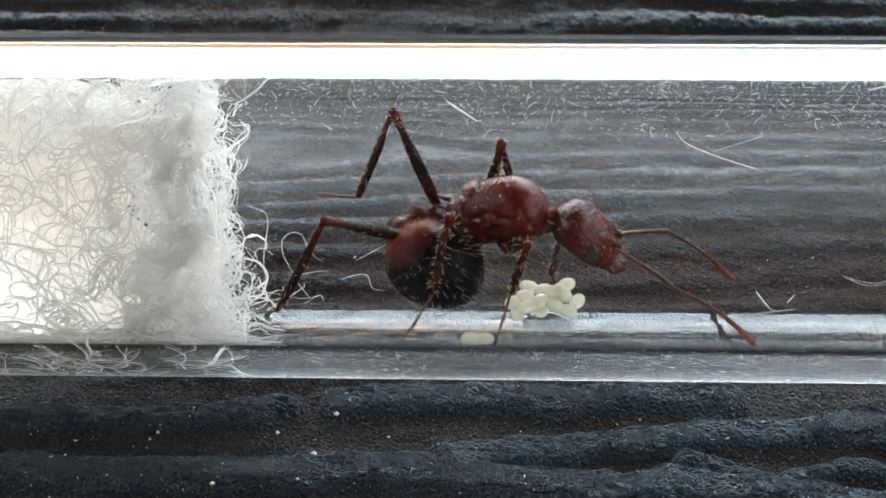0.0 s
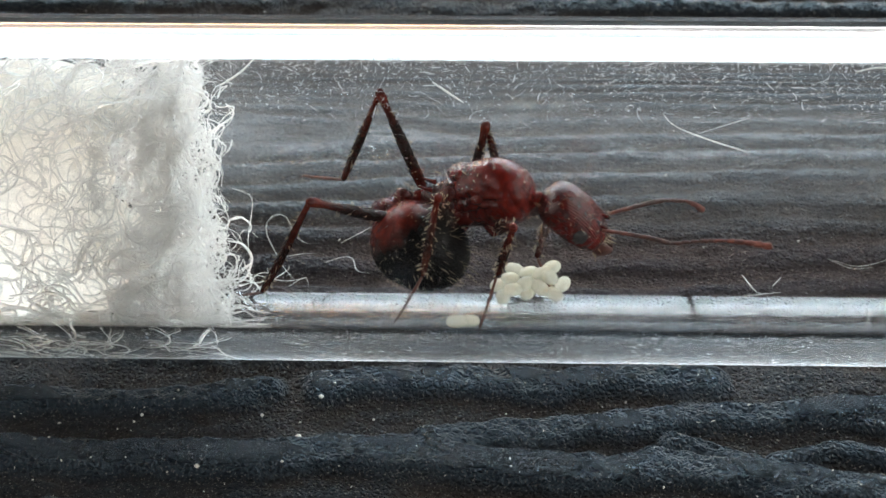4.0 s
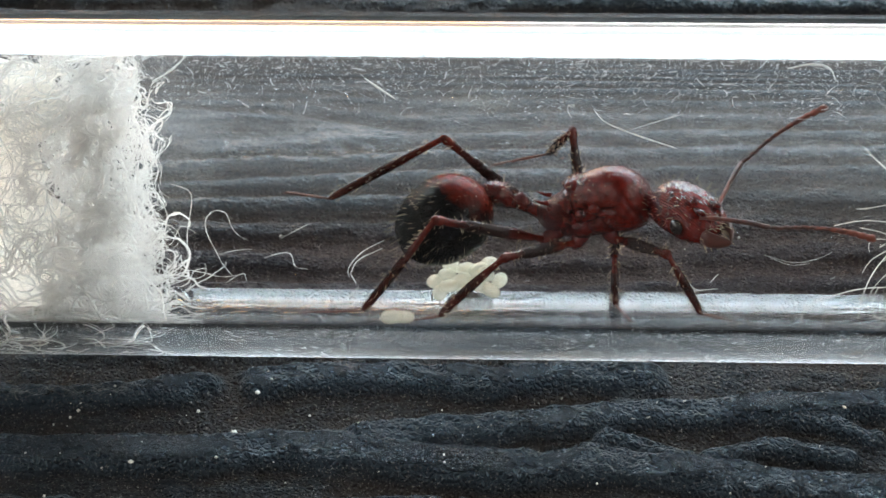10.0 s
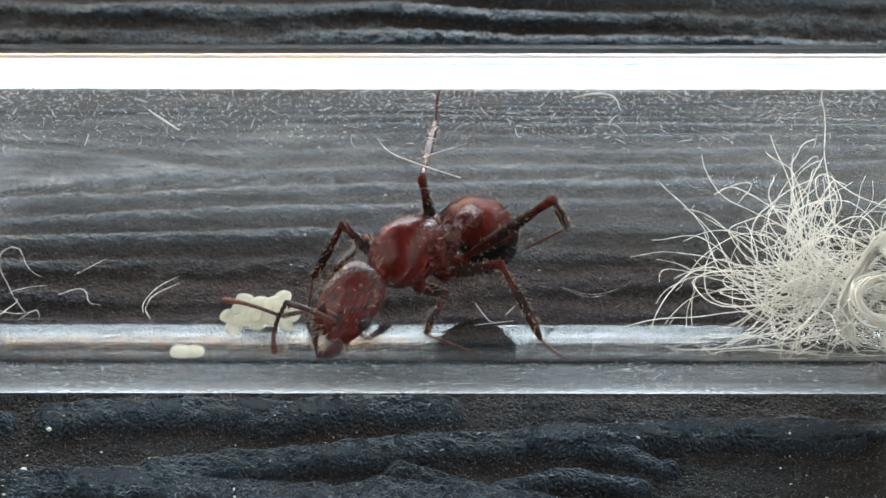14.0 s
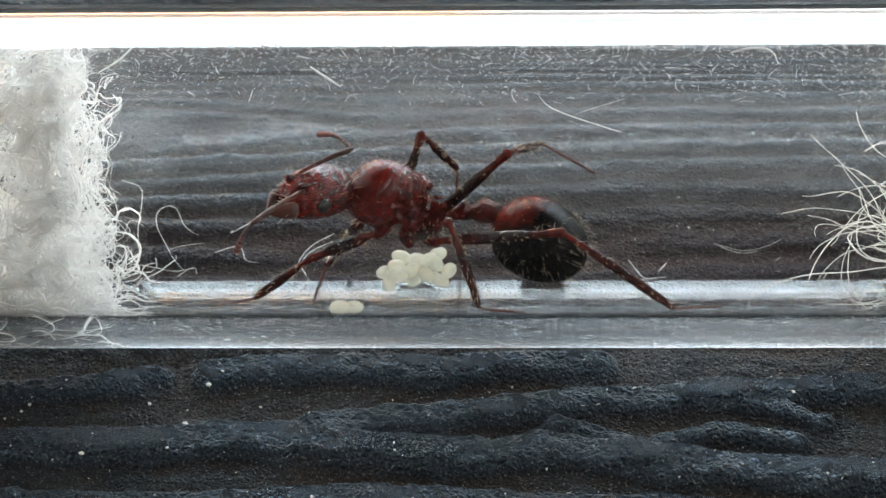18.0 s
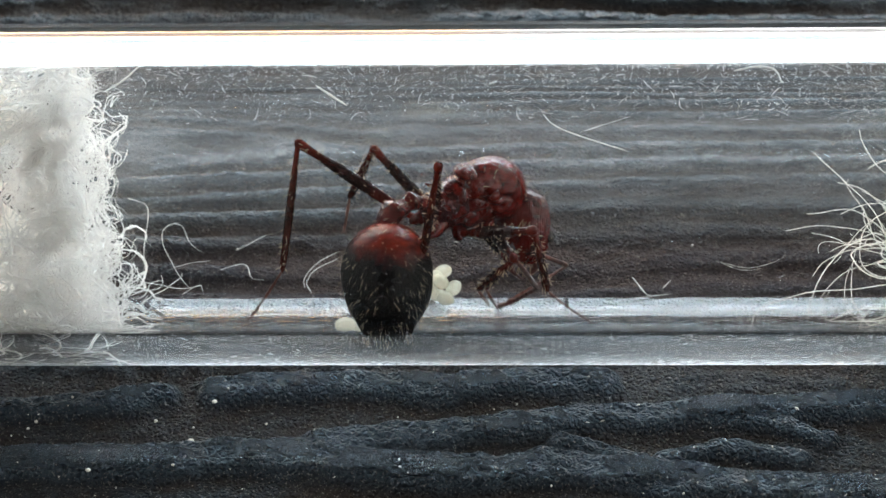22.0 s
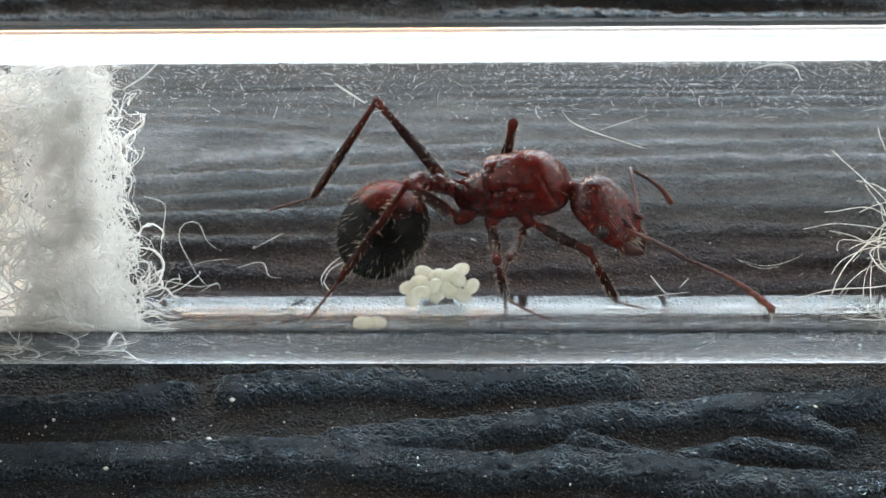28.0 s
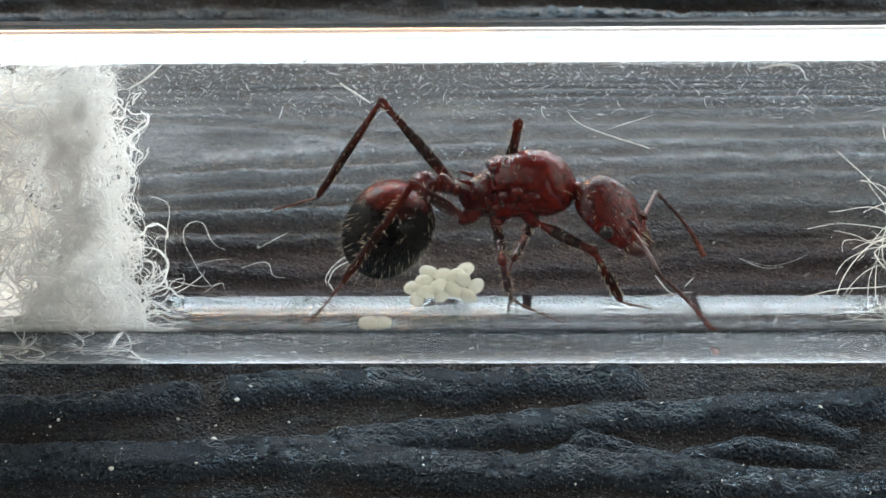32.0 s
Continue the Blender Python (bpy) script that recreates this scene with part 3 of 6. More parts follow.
def table():
    xs = axis_steps(-600, 600, -21, 35, 0.11)
    ys = axis_steps(-400, 95, -11.5, 24, 0.1)
    X, Y = np.meshgrid(xs, ys, indexing="ij")
    rng = np.random.RandomState(5)
    near = np.exp(-((np.maximum(np.abs(X - 7) - 45, 0) / 60) ** 2 + (np.maximum(np.abs(Y - 6) - 35, 0) / 60) ** 2))
    warp = 0.55 * vnoise(X / 17 + 3, Y / 7 + 1, rng) + 0.25 * vnoise(X / 6, Y / 3.5, rng)
    # grain lines part round a long flat eye
    eye_y, eye_x = GRAIN_EYE
    open_by = 0.22 * np.log1p(np.exp(np.clip((eye_x - X) * 1.2, -40, 30)))
    open_by = np.minimum(open_by, 2.6) * np.exp(-(np.maximum(np.abs(X - eye_x + 6) - 6, 0) / 9) ** 2)
    bent = np.sign(Y - eye_y) * np.maximum(np.abs(Y - eye_y) - open_by * np.exp(-(np.abs(Y - eye_y) / 7) ** 2), 0)
    band = np.sin(2 * np.pi * (bent / 2.1 + 0.8 * warp))
    amp = 0.55 + 0.45 * vnoise(X / 11, Y / 4 + 7, rng)
    H = -0.85 + 0.37 * (1 + np.sign(band) * np.abs(band) ** 0.7) * np.clip(amp, 0.3, 1) + 0.10 * vnoise(X / 3.1, Y / 0.8, rng)
    front = 1 / (1 + np.exp(np.clip((Y + 1.0) * 1.6, -50, 50)))
    H = H * (1 - front) + (-0.85 + 0.12 * (1 + vnoise(X / 4, Y / 1.2, rng))) * front
    rough = (vnoise(X / 1.1, Y / 0.6, rng), vnoise(X / 2.6, Y / 1.4, rng))
    for line, w, h in RIDGES:
        H = ridge(H, X, Y, line, w, h, rough)
    crest = np.clip((H + 0.8) / 0.5, 0, 1)
    H += 0.05 * vnoise(X / 0.9, Y / 0.6, rng) + 0.05 * vnoise(X / 0.42, Y / 0.3, rng) + 0.035 * vnoise(X / 0.25, Y / 0.21, rng)
    slant = X + 0.7 * Y
    H += crest * (0.11 * (0.4 - np.abs(vnoise(slant / 0.34, Y / 0.27, rng))) + 0.07 * (0.4 - np.abs(vnoise(slant / 0.62 + 4, Y / 0.4, rng))))
    H = np.minimum(H, -0.01) * near - 0.85 * (1 - near)
    V = np.stack([X, Y, H], -1).reshape(-1, 3)
    F = grid_faces(len(xs), len(ys))[:, ::-1]
    tab = tagged(new("table"), "dark table with an embossed wood-grain top", "table")
    part("tabletop", mesh_of("tabletop", V, F, BOARD), tab, "blue-black embossed top with leathery grain and dusty hollows")
    part("board", box_mesh("board", (-600, -400, -30), (600, 95, -2), BOARD), tab)
    for x in (-560, 560):
        for y in (-360, 65):
            part("leg", box_mesh("leg", (x - 25, y - 25, -750), (x + 25, y + 25, -30), BOARD, 3), tab)
    # grit lying on the board
    n = 420
    px, py = rng.uniform(-22, 36, n), np.concatenate([rng.uniform(-11, -2.5, n // 2), rng.uniform(4, 22, n - n // 2)])
    ix, iy = np.searchsorted(xs, px), np.searchsorted(ys, py)
    pz = H[ix, iy]
    P = np.stack([px, py, pz + 0.02], -1)[:, None] + np.array([-0.5, -0.17, 0.17, 0.5])[None, :, None] * rng.randn(n, 1, 3) * np.array([1, 1, 0.3]) * 0.06
    size = 0.018 + 0.04 * rng.rand(n) ** 3
    tagged(new("grit", strands("grit", P, size, GRIT, 5, 0.35)), "pale specks of grit scattered over the embossed board", "grit", kind="stuff")
    for x, y, s in ((-5.62, -5.54, 0.13), (-8.9, -7.6, 0.09), (-11.2, -4.6, 0.07), (-7.0, -4.4, 0.07), (-4.95, -3.8, 0.09), (21.8, -6.8, 0.07)):
        i, j = np.searchsorted(xs, x), np.searchsorted(ys, y)
        me = loft("grain", [(-s, 0, 0, 0.02, 0.02), (-s * 0.6, 0, 0, s * 0.7, s * 0.5), (0, 0, 0, s, s * 0.7), (s * 0.7, 0, 0, s * 0.7, s * 0.5), (s * 1.1, 0, 0, 0.02, 0.02)], GRIT, 8)
        g = tagged(new("grain", me), "tiny pale grain lying on the dark board", "grain", group="grains on the board")
        g.matrix_basis = pose(x * MM, y * MM, (H[i, j] + s * 0.45) * MM, 0, 0, 40 * s * 100)


GRAIN_EYE = (13.3, -0.0)      # y and x of the flat eye in the grain behind the tube
RIDGES = (
    (((-4.7, -3.1), (-3.7, -2.8), (-1.3, -2.7), (2.7, -2.8), (6.3, -2.4), (8.5, -2.5)), 0.8, 0.85),
    (((-0.7, -5.7), (1.8, -5.3), (4.7, -5.0), (7.7, -4.5), (10.7, -4.3), (13.6, -4.1), (18.0, -3.8), (22.5, -3.9)), 0.72, 0.85),
    (((-18.8, -6.6), (-10.8, -6.8), (-6.9, -6.7), (-4.0, -6.4), (-1.1, -6.6), (1.9, -7.1), (4.8, -7.3), (6.7, -7.0), (8.6, -7.1), (11.5, -7.7), (14.3, -8.0), (17.5, -8.3), (23.6, -8.8)), 0.95, 0.85),
    (((-21.3, -4.0), (-13.3, -3.9), (-9.3, -3.7), (-7.1, -3.2)), 0.75, 0.75),
    (((7.5, -5.7), (8.6, -6.1), (9.8, -6.7)), 0.45, 0.7),
    (((11.1, -6.6), (12.9, -6.1), (15.2, -6.5)), 0.5, 0.75),
    (((14.2, -4.7), (15.3, -4.9), (16.2, -5.6)), 0.45, 0.7),
    (((-18.1, -9.6), (-8.5, -9.8), (1.0, -9.5), (12.3, -10.2)), 0.8, 0.75),
    (((19, -7.6), (20.5, -7.9), (22, -8.4)), 0.5, 0.6),
    (((21, -3.2), (24, -3.4), (27, -3.0)), 0.6, 0.45),
)


# ---- the tube ----
def tube():
    seg = 256
    a = np.linspace(0, 2 * np.pi, seg, endpoint=False)
    prof = [(64, R_IN + 0.2), (64.15, R_IN + 0.55), (64, R_OUT - 0.2), (63.7, R_OUT)]
    prof += [(x, R_OUT) for x in (30, 10, -10, -30, -60)]
    prof += [(-60 - R_OUT * math.sin(t), R_OUT * math.cos(t)) for t in np.linspace(0.1, 1.5, 12)]
    n_out = len(prof)
    prof += [(-60 - R_IN * math.sin(t), R_IN * math.cos(t)) for t in np.linspace(1.5, 0.1, 12)]
    prof += [(x, R_IN) for x in (-60, -30, -10, 10, 30, 63.7)]
    V = np.array([[(x, r * math.cos(t), r * math.sin(t)) for t in a] for x, r in prof])
    n = len(prof)
    F = []
    for k in range(n):
        for j in range(seg):
            if k == n_out - 1:
                continue
            k2 = (k + 1) % n
            F.append([k * seg + j, k * seg + (j + 1) % seg, k2 * seg + (j + 1) % seg, k2 * seg + j])
    F.append([(n_out - 1) * seg + j for j in range(seg)])
    F.append([n_out * seg + j for j in range(seg)][::-1])
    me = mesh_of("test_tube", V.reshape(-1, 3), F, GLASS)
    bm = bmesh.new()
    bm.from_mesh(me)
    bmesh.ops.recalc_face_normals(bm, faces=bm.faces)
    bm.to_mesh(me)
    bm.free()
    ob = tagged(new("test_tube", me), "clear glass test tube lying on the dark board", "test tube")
    ob.location = (0, 0, R_OUT * MM)
    ob.visible_shadow = False


def cotton():
    rng = np.random.RandomState(11)
    plug = tagged(new("cotton_plug"), "dense white cotton wool plug filling the tube", "cotton plug")
    seg = 72
    prof = [(-58 + i * 1.6, 4.62) for i in range(28)] + [(-13.6 + 0.14 * i, 4.62 - 0.035 * i) for i in range(17)]
    a = np.radians(np.linspace(-108, 100, seg))
    V = np.array([[(x, -r * math.cos(t), r * math.sin(t)) for t in a] for x, r in prof])
    lump = vnoise(V[..., 1] / 1.3 + 5, V[..., 2] / 1.3 + 5, rng) + 0.5 * vnoise(V[..., 1] / 0.5, V[..., 2] / 0.5, rng)
    tip = np.clip((V[..., 0] + 14) / 2, 0, 1)
    V[..., 0] += 0.9 * lump * tip
    skin = 1 - 0.03 * (vnoise(V[..., 0] / 1.3, np.broadcast_to(a, V.shape[:2]) * 3.6, rng) + 0.5 * vnoise(V[..., 0] / 0.5, np.broadcast_to(a, V.shape[:2]) * 9, rng) + 0.4)
    V[..., 1:] *= skin[..., None]
    V[..., 2] += R_OUT
    part("core", mesh_of("core", V.reshape(-1, 3), grid_faces(len(prof), seg), COTTON), plug, "matted felt-like layer of white wool")
    n = 380
    th, q = rng.uniform(0.5 * np.pi, 1.5 * np.pi, n), 4.3 * np.sqrt(rng.rand(n))
    S = np.stack([-10 - 24 * rng.rand(n), q * np.cos(th), q * np.sin(th) + R_OUT], -1)
    P = inside(wander(rng, S, rng.randn(n, 3), rng.uniform(2, 6, n), 14, 0.35), R_IN - 0.3)
    P[..., 0] = np.minimum(P[..., 0], -9)
    part("filling", strands("filling", P, 0.02 + 0.03 * rng.rand(n) ** 2, FIBRE), plug, "loose white filling fibres", "stuff")
    def front(P, slack=0.22):
        w = np.random.RandomState(77)
        y, z = P[..., 1], P[..., 2]
        f = -8.75 + 0.8 * vnoise(y / 2.6 + 4, z / 2.2 + 2, w) + 0.5 * vnoise(y / 0.8, z / 0.8, w)
        P[..., 0] = np.where(P[..., 0] > f, f + (P[..., 0] - f) * slack, P[..., 0])
        return P
    # fibres over the wall side, thinning out where the wool is pressed smooth
    for name, n, reach, lo, hi, r0 in (("fibres", 700, 13.0, 1.4, 4.2, 0.016), ("long_fibres", 330, 12.0, 2.0, 5.0, 0.028)):
        th = rng.uniform(0.42 * np.pi, 1.62 * np.pi, n)
        x = -9.0 - rng.rand(n) ** 1.1 * reach
        q = 4.5 + 0.36 * rng.rand(n)
        S = np.stack([x, q * np.cos(th), q * np.sin(th) + R_OUT], -1)
        P = inside(front(wander(rng, S, rng.randn(n, 3) * np.array([1.2, 1, 1]), rng.uniform(lo, hi, n), 16, 0.36)), R_IN - 0.05)
        out = 4.72 / np.maximum(np.hypot(P[..., 1], P[..., 2] - R_OUT), 1e-3)
        out = np.where(P[..., 0] < -10, np.maximum(out, 1), 1)
        P[..., 1], P[..., 2] = P[..., 1] * out, (P[..., 2] - R_OUT) * out + R_OUT
        part(name, strands(name, P, r0 + 0.024 * rng.rand(n) ** 2, FIBRE), plug, "fine curled white fibres", "stuff")
    # curled locks of many fibres side by side
    n, m = 95, 7
    th, q = rng.uniform(0.5 * np.pi, 1.65 * np.pi, n), 4.1 + 0.75 * rng.rand(n)
    S = np.stack([-9.0 - 3.4 * rng.rand(n) ** 1.2, q * np.cos(th), q * np.sin(th) + R_OUT], -1)
    base = wander(rng, S, rng.randn(n, 3), rng.uniform(1.6, 3.6, n), 16, 0.5)
    P = np.repeat(base, m, 0) + 0.11 * rng.randn(n * m, 1, 3) + 0.03 * rng.randn(n * m, 16, 3).cumsum(1)
    P = inside(front(P), R_IN - 0.05)
    part("locks", strands("locks", P, 0.018 + 0.022 * rng.rand(n * m), FIBRE), plug, "curled locks of white wool", "stuff")
    # the frayed face: thin curls and thicker loops behind an uneven front
    for name, n, lo, hi, curl, r0, r1 in (("frayed_face", 950, 1.6, 4.0, 0.42, 0.012, 0.020), ("loops", 240, 1.4, 3.6, 0.55, 0.024, 0.024)):
        th, q = rng.uniform(0, 2 * np.pi, n), 4.75 * rng.rand(n) ** 0.5
        S = np.stack([-12.2 + 3.6 * rng.rand(n), q * np.cos(th), q * np.sin(th) + R_OUT], -1)
        hd = rng.randn(n, 3) + np.array([0.3, 0, 0])
        P = inside(front(wander(rng, S, hd, rng.uniform(lo, hi, n), 18, curl)), R_IN - 0.06)
        part(name, strands(name, P, r0 + r1 * rng.rand(n) ** 2, FIBRE), plug, "loose looping fibres at the open face", "stuff")
    # single curls reaching out of the face
    n = 60
    th, q = rng.uniform(0.6 * np.pi, 1.6 * np.pi, n), 4.6 * np.sqrt(rng.rand(n))
    S = np.stack([-9.0 + 0.3 * rng.rand(n), q * np.cos(th), q * np.sin(th) + R_OUT], -1)
    P = inside(front(wander(rng, S, rng.randn(n, 3) + np.array([0.8, 0, 0]), rng.uniform(1.2, 2.6, n), 18, 0.45), 0.75), R_IN - 0.06)
    part("stray_curls", strands("stray_curls", P, 0.013 + 0.01 * rng.rand(n), FIBRE), plug, "single curls standing out of the wool", "stuff")
    # wisps trailing from the foot of the face over the bottom glass
    n = 190
    ta = np.radians(rng.uniform(-6, 54, n))
    S = np.stack([-8.3 - 7 * rng.rand(n) ** 1.6, -4.8 * np.sin(ta), R_OUT - 4.8 * np.cos(ta)], -1)
    hd = np.stack([1.2 * np.ones(n), 0.6 * rng.randn(n) - 0.25, 0.3 * rng.randn(n)], -1)
    P = inside(wander(rng, S, hd, rng.uniform(1.0, 3.2, n), 16, 0.3), R_IN - 0.03)
    part("trailing_wisps", strands("trailing_wisps", P, 0.018 + 0.045 * rng.rand(n) ** 2, FIBRE), plug, "wisps trailing over the bottom of the glass", "stuff")
    # frayed hairs low along the glass
    n = 190
    ta = np.radians(rng.uniform(14, 62, n))
    S = np.stack([rng.uniform(-20, -8.5, n), -5.0 * np.sin(ta), R_OUT - 5.0 * np.cos(ta)], -1)
    hd = np.stack([np.ones(n), 0.5 * rng.randn(n), 0.3 * rng.randn(n)], -1)
    P = wander(rng, S, hd, rng.uniform(1.0, 2.8, n), 12, 0.22)
    q = np.hypot(P[..., 1], P[..., 2] - R_OUT) / (R_IN + 0.08)
    P[..., 1], P[..., 2] = P[..., 1] / q, (P[..., 2] - R_OUT) / q + R_OUT
    part("stray_hairs", strands("stray_hairs", P, 0.014 + 0.04 * rng.rand(n) ** 2, FIBRE), plug, "stray hairs lying on the glass", "stuff")


def tuft():
    rng = np.random.RandomState(23)
    t = tagged(new("cotton_tuft"), "loose tangled tuft of off-white cotton fibres", "cotton tuft")
    n = 1150
    c = np.stack([25.0 + 8 * rng.rand(n) ** 0.8, 1.6 * rng.randn(n), 2.2 + 4.6 * rng.rand(n)], -1)
    top = 3.0 + 5.0 * np.clip((c[:, 0] - 21.5) / 5.5, 0, 1)
    c[:, 2] = np.minimum(c[:, 2], top)
    hd = rng.randn(n, 3) * np.array([1.1, 1.0, 0.8])
    P = inside(wander(rng, c, hd, rng.uniform(4.0, 9.0, n), 34, 0.42), R_IN - 0.06)
    lim = 24.2 + 0.45 * (P[..., 2] - 3) + 0.5 * np.sin(P[..., 2] * 2.3 + P[..., 1])
    P[..., 0] = np.where(P[..., 0] < lim, lim + (P[..., 0] - lim) * 0.1, P[..., 0])
    part("tangle", strands("tangle", P, 0.02 + 0.034 * rng.rand(n) ** 2, TUFT), t, "tangled loops of fibre", "stuff")
    n = 230
    c = np.stack([21.8 + 3.0 * rng.rand(n), 0.4 + 1.2 * rng.randn(n), 1.7 + 1.6 * rng.rand(n)], -1)
    hd = np.stack([-np.ones(n), 0.3 * rng.randn(n), 0.14 * rng.randn(n) + 0.03], -1)
    P = inside(wander(rng, c, hd, rng.uniform(2.0, 10.0, n), 24, 0.17), R_IN - 0.06)
    part("straggling_ends", strands("straggling_ends", P, 0.016 + 0.016 * rng.rand(n), TUFT), t, "thin ends straggling along the glass", "stuff")
    # thick twisted strands
    for k in range(18):
        c = np.array([[24 + 6 * rng.rand(), 0.6 * rng.randn() - 1, 3.2 + 3.6 * rng.rand()]])
        base = wander(rng, c, rng.randn(1, 3) * np.array([1, 0.5, 0.8]), 4 + 2 * rng.rand(), 18, 0.22)
        P = inside(np.repeat(base, 14, 0) + 0.09 * rng.randn(14, 1, 3) + 0.05 * rng.randn(14, 18, 3).cumsum(1) * 0.4, R_IN - 0.06)
        part("strand", strands("strand", P, np.full(14, 0.045), TUFT), t, "thick twisted strand")


def loose_lint():
    """Single hairs lying in and on the tube: points in millimetres, thickness."""
    hairs = LINT_LINES
    for pts, r in hairs:
        p = np.array(pts, float)
        for _ in range(2):
            mid = np.stack([0.75 * p[:-1] + 0.25 * p[1:], 0.25 * p[:-1] + 0.75 * p[1:]], 1).reshape(-1, 3)
            p = np.concatenate([p[:1], mid, p[-1:]]) if len(p) > 2 else p
        s = np.concatenate([[0], np.cumsum(np.linalg.norm(np.diff(p, axis=0), axis=1))])
        P = pchip(s, p, np.linspace(0, s[-1], 16))[None]
        P = P + np.array([0, 0, R_OUT])
        tagged(new("lint_hair", strands("lint_hair", P, [r], LINT, 5, 0.5)), "thin pale cotton hair lying in the tube", "lint hair", group="loose hairs in the tube")


def dust():
    """Flecks and short scratches-like hairs on the upper outside of the glass."""
    rng = np.random.RandomState(31)
    n = 13000
    x = rng.uniform(-22, 36, n)
    th = np.concatenate([np.radians(88 - rng.gamma(1.8, 7.0, n // 2)), np.radians(-13 - rng.gamma(2.0, 5.0, n // 3)), np.radians(88 - rng.gamma(3.0, 10.0, n - n // 2 - n // 3))])
    tang = rng.randn(n, 2) * np.array([1, 0.6])
    ln = 0.03 + 0.12 * rng.rand(n) ** 3 + (rng.rand(n) < 0.08) * 0.45 * rng.rand(n)
    tang /= np.linalg.norm(tang, axis=1, keepdims=True)
    s = np.linspace(-0.5, 0.5, 5)
    bend = 0.35 * rng.randn(n)[:, None] * s[None] ** 2
    xx = x[:, None] + ln[:, None] * (s[None] * tang[:, :1] + bend * tang[:, 1:])
    tt = th[:, None] + ln[:, None] * (s[None] * tang[:, 1:] - bend * tang[:, :1]) / R_OUT
    q = R_OUT + 0.012
    small = np.where(th < radians(-10), 0.48, np.where(th < radians(58), 0.45, 1.0))
    xx, tt = x[:, None] + (xx - x[:, None]) * small[:, None], th[:, None] + (tt - th[:, None]) * small[:, None]
    P = np.stack([xx, -q * np.cos(tt), R_OUT + q * np.sin(tt)], -1)
    tagged(new("dust", strands("dust", P, (0.007 + 0.017 * rng.rand(n) ** 3) * small, DUST, 3, 0.5)), "white dust flecks and lint on the glass", "dust", kind="stuff")


# ---- eggs ----
def eggs():
    prof = [(-0.37, 0, 0, 0.02, 0.02), (-0.33, 0, 0, 0.13, 0.13), (-0.2, 0, 0, 0.235, 0.235), (0, 0, 0, 0.275, 0.275),
            (0.2, 0, 0, 0.225, 0.225), (0.32, 0, 0, 0.12, 0.12), (0.36, 0, 0, 0.02, 0.02)]
    me = loft("egg", [(1.03 * a, b, c, 0.95 * d, 0.95 * e) for a, b, c, d, e in prof], EGG, 18)
    first = None
    for x, y, z, tilt, turn in EGGS:
        m = pose(x * MM, y * MM, (z + R_OUT) * MM, 0, tilt, turn)
        if first is None:
            first = tagged(new("egg", me), "pearly translucent white ant egg", "egg", group="clutch of ant eggs")
            first.matrix_basis = m
        else:
            copy_thing(first, m)


# ---- the ant ----
LEGS = {"front": (2.6, 2.3, 2.0), "mid": (3.4, 2.8, 2.3), "hind": (4.9, 4.6, 2.4)}
COXAE = {"front": (0.45, 0.55, -1.05), "mid": (-0.85, 0.6, -1.1), "hind": (-1.95, 0.5, -0.95)}
BODY, SCAPE = 4.3, 2.4
ant_parts = {}


def bristles(name, parent, pts, dirs, lens, seed, r=0.0055):
    rng = np.random.RandomState(seed)
    n = len(pts)
    P = pts[:, None] + np.linspace(0, 1, 4)[None, :, None] * (dirs * np.asarray(lens).reshape(-1, 1))[:, None]
    P[:, 2:] += 0.04 * rng.randn(n, 1, 3)
    me = strands(name, P, np.full(n, r), HAIR, 3, 0.35)
    part(name, me, parent, "stiff pale yellowish hairs", "stuff")


def shell_points(rng, n, centre, half, xr=(-1, 1), up=-1.0):
    """Points and outward directions on an ellipsoid."""
    d = rng.randn(n * 4, 3)
    d /= np.linalg.norm(d, axis=1, keepdims=True)
    d = d[(d[:, 0] > xr[0]) & (d[:, 0] < xr[1]) & (d[:, 2] > up)][:n]
    half = np.array(half)
    nrm = d / half
    nrm /= np.linalg.norm(nrm, axis=1, keepdims=True)
    return np.array(centre) + d * half, nrm


def groove(d, width):
    return np.exp(-(d / width) ** 2)


def carve_thorax(x, phi, off):
    """Sutures between the plates and fine wrinkles; phi runs from the back (0) to the belly (pi)."""
    w = np.random.RandomState(8)
    low = np.clip((phi - 0.9) * 2, 0, 1)
    cut = 0.05 * groove(x - 1.12 - 0.42 * (phi - 0.7), 0.07) * np.clip(phi - 0.3, 0, 1) * (phi < 2.3)
    cut += 0.15 * groove(x + 0.92 - 0.15 * phi, 0.11) * np.clip(2.4 - phi, 0, 1)
    cut += 0.16 * groove(phi - 1.3 - 0.12 * x, 0.08) * (x > -0.8) * (x < 0.9)
    cut += 0.18 * groove(x - 0.1 - 0.55 * (phi - 1.6), 0.09) * low
    cut += 0.15 * groove(phi - 1.85 + 0.25 * x, 0.09) * (x < 0.6) * (x > -1.6)
    ang = np.arctan2(off[..., 0], off[..., 1])
    fine = (0.012 * vnoise(x * 5, ang * 5 + 20, w) + 0.010 * vnoise(x * 10, ang * 11 + 30, w)) * np.clip(phi - 0.4, 0.1, 1) + 0.006 * vnoise(x * 4, ang * 26 + 90, w)
    return fine - cut


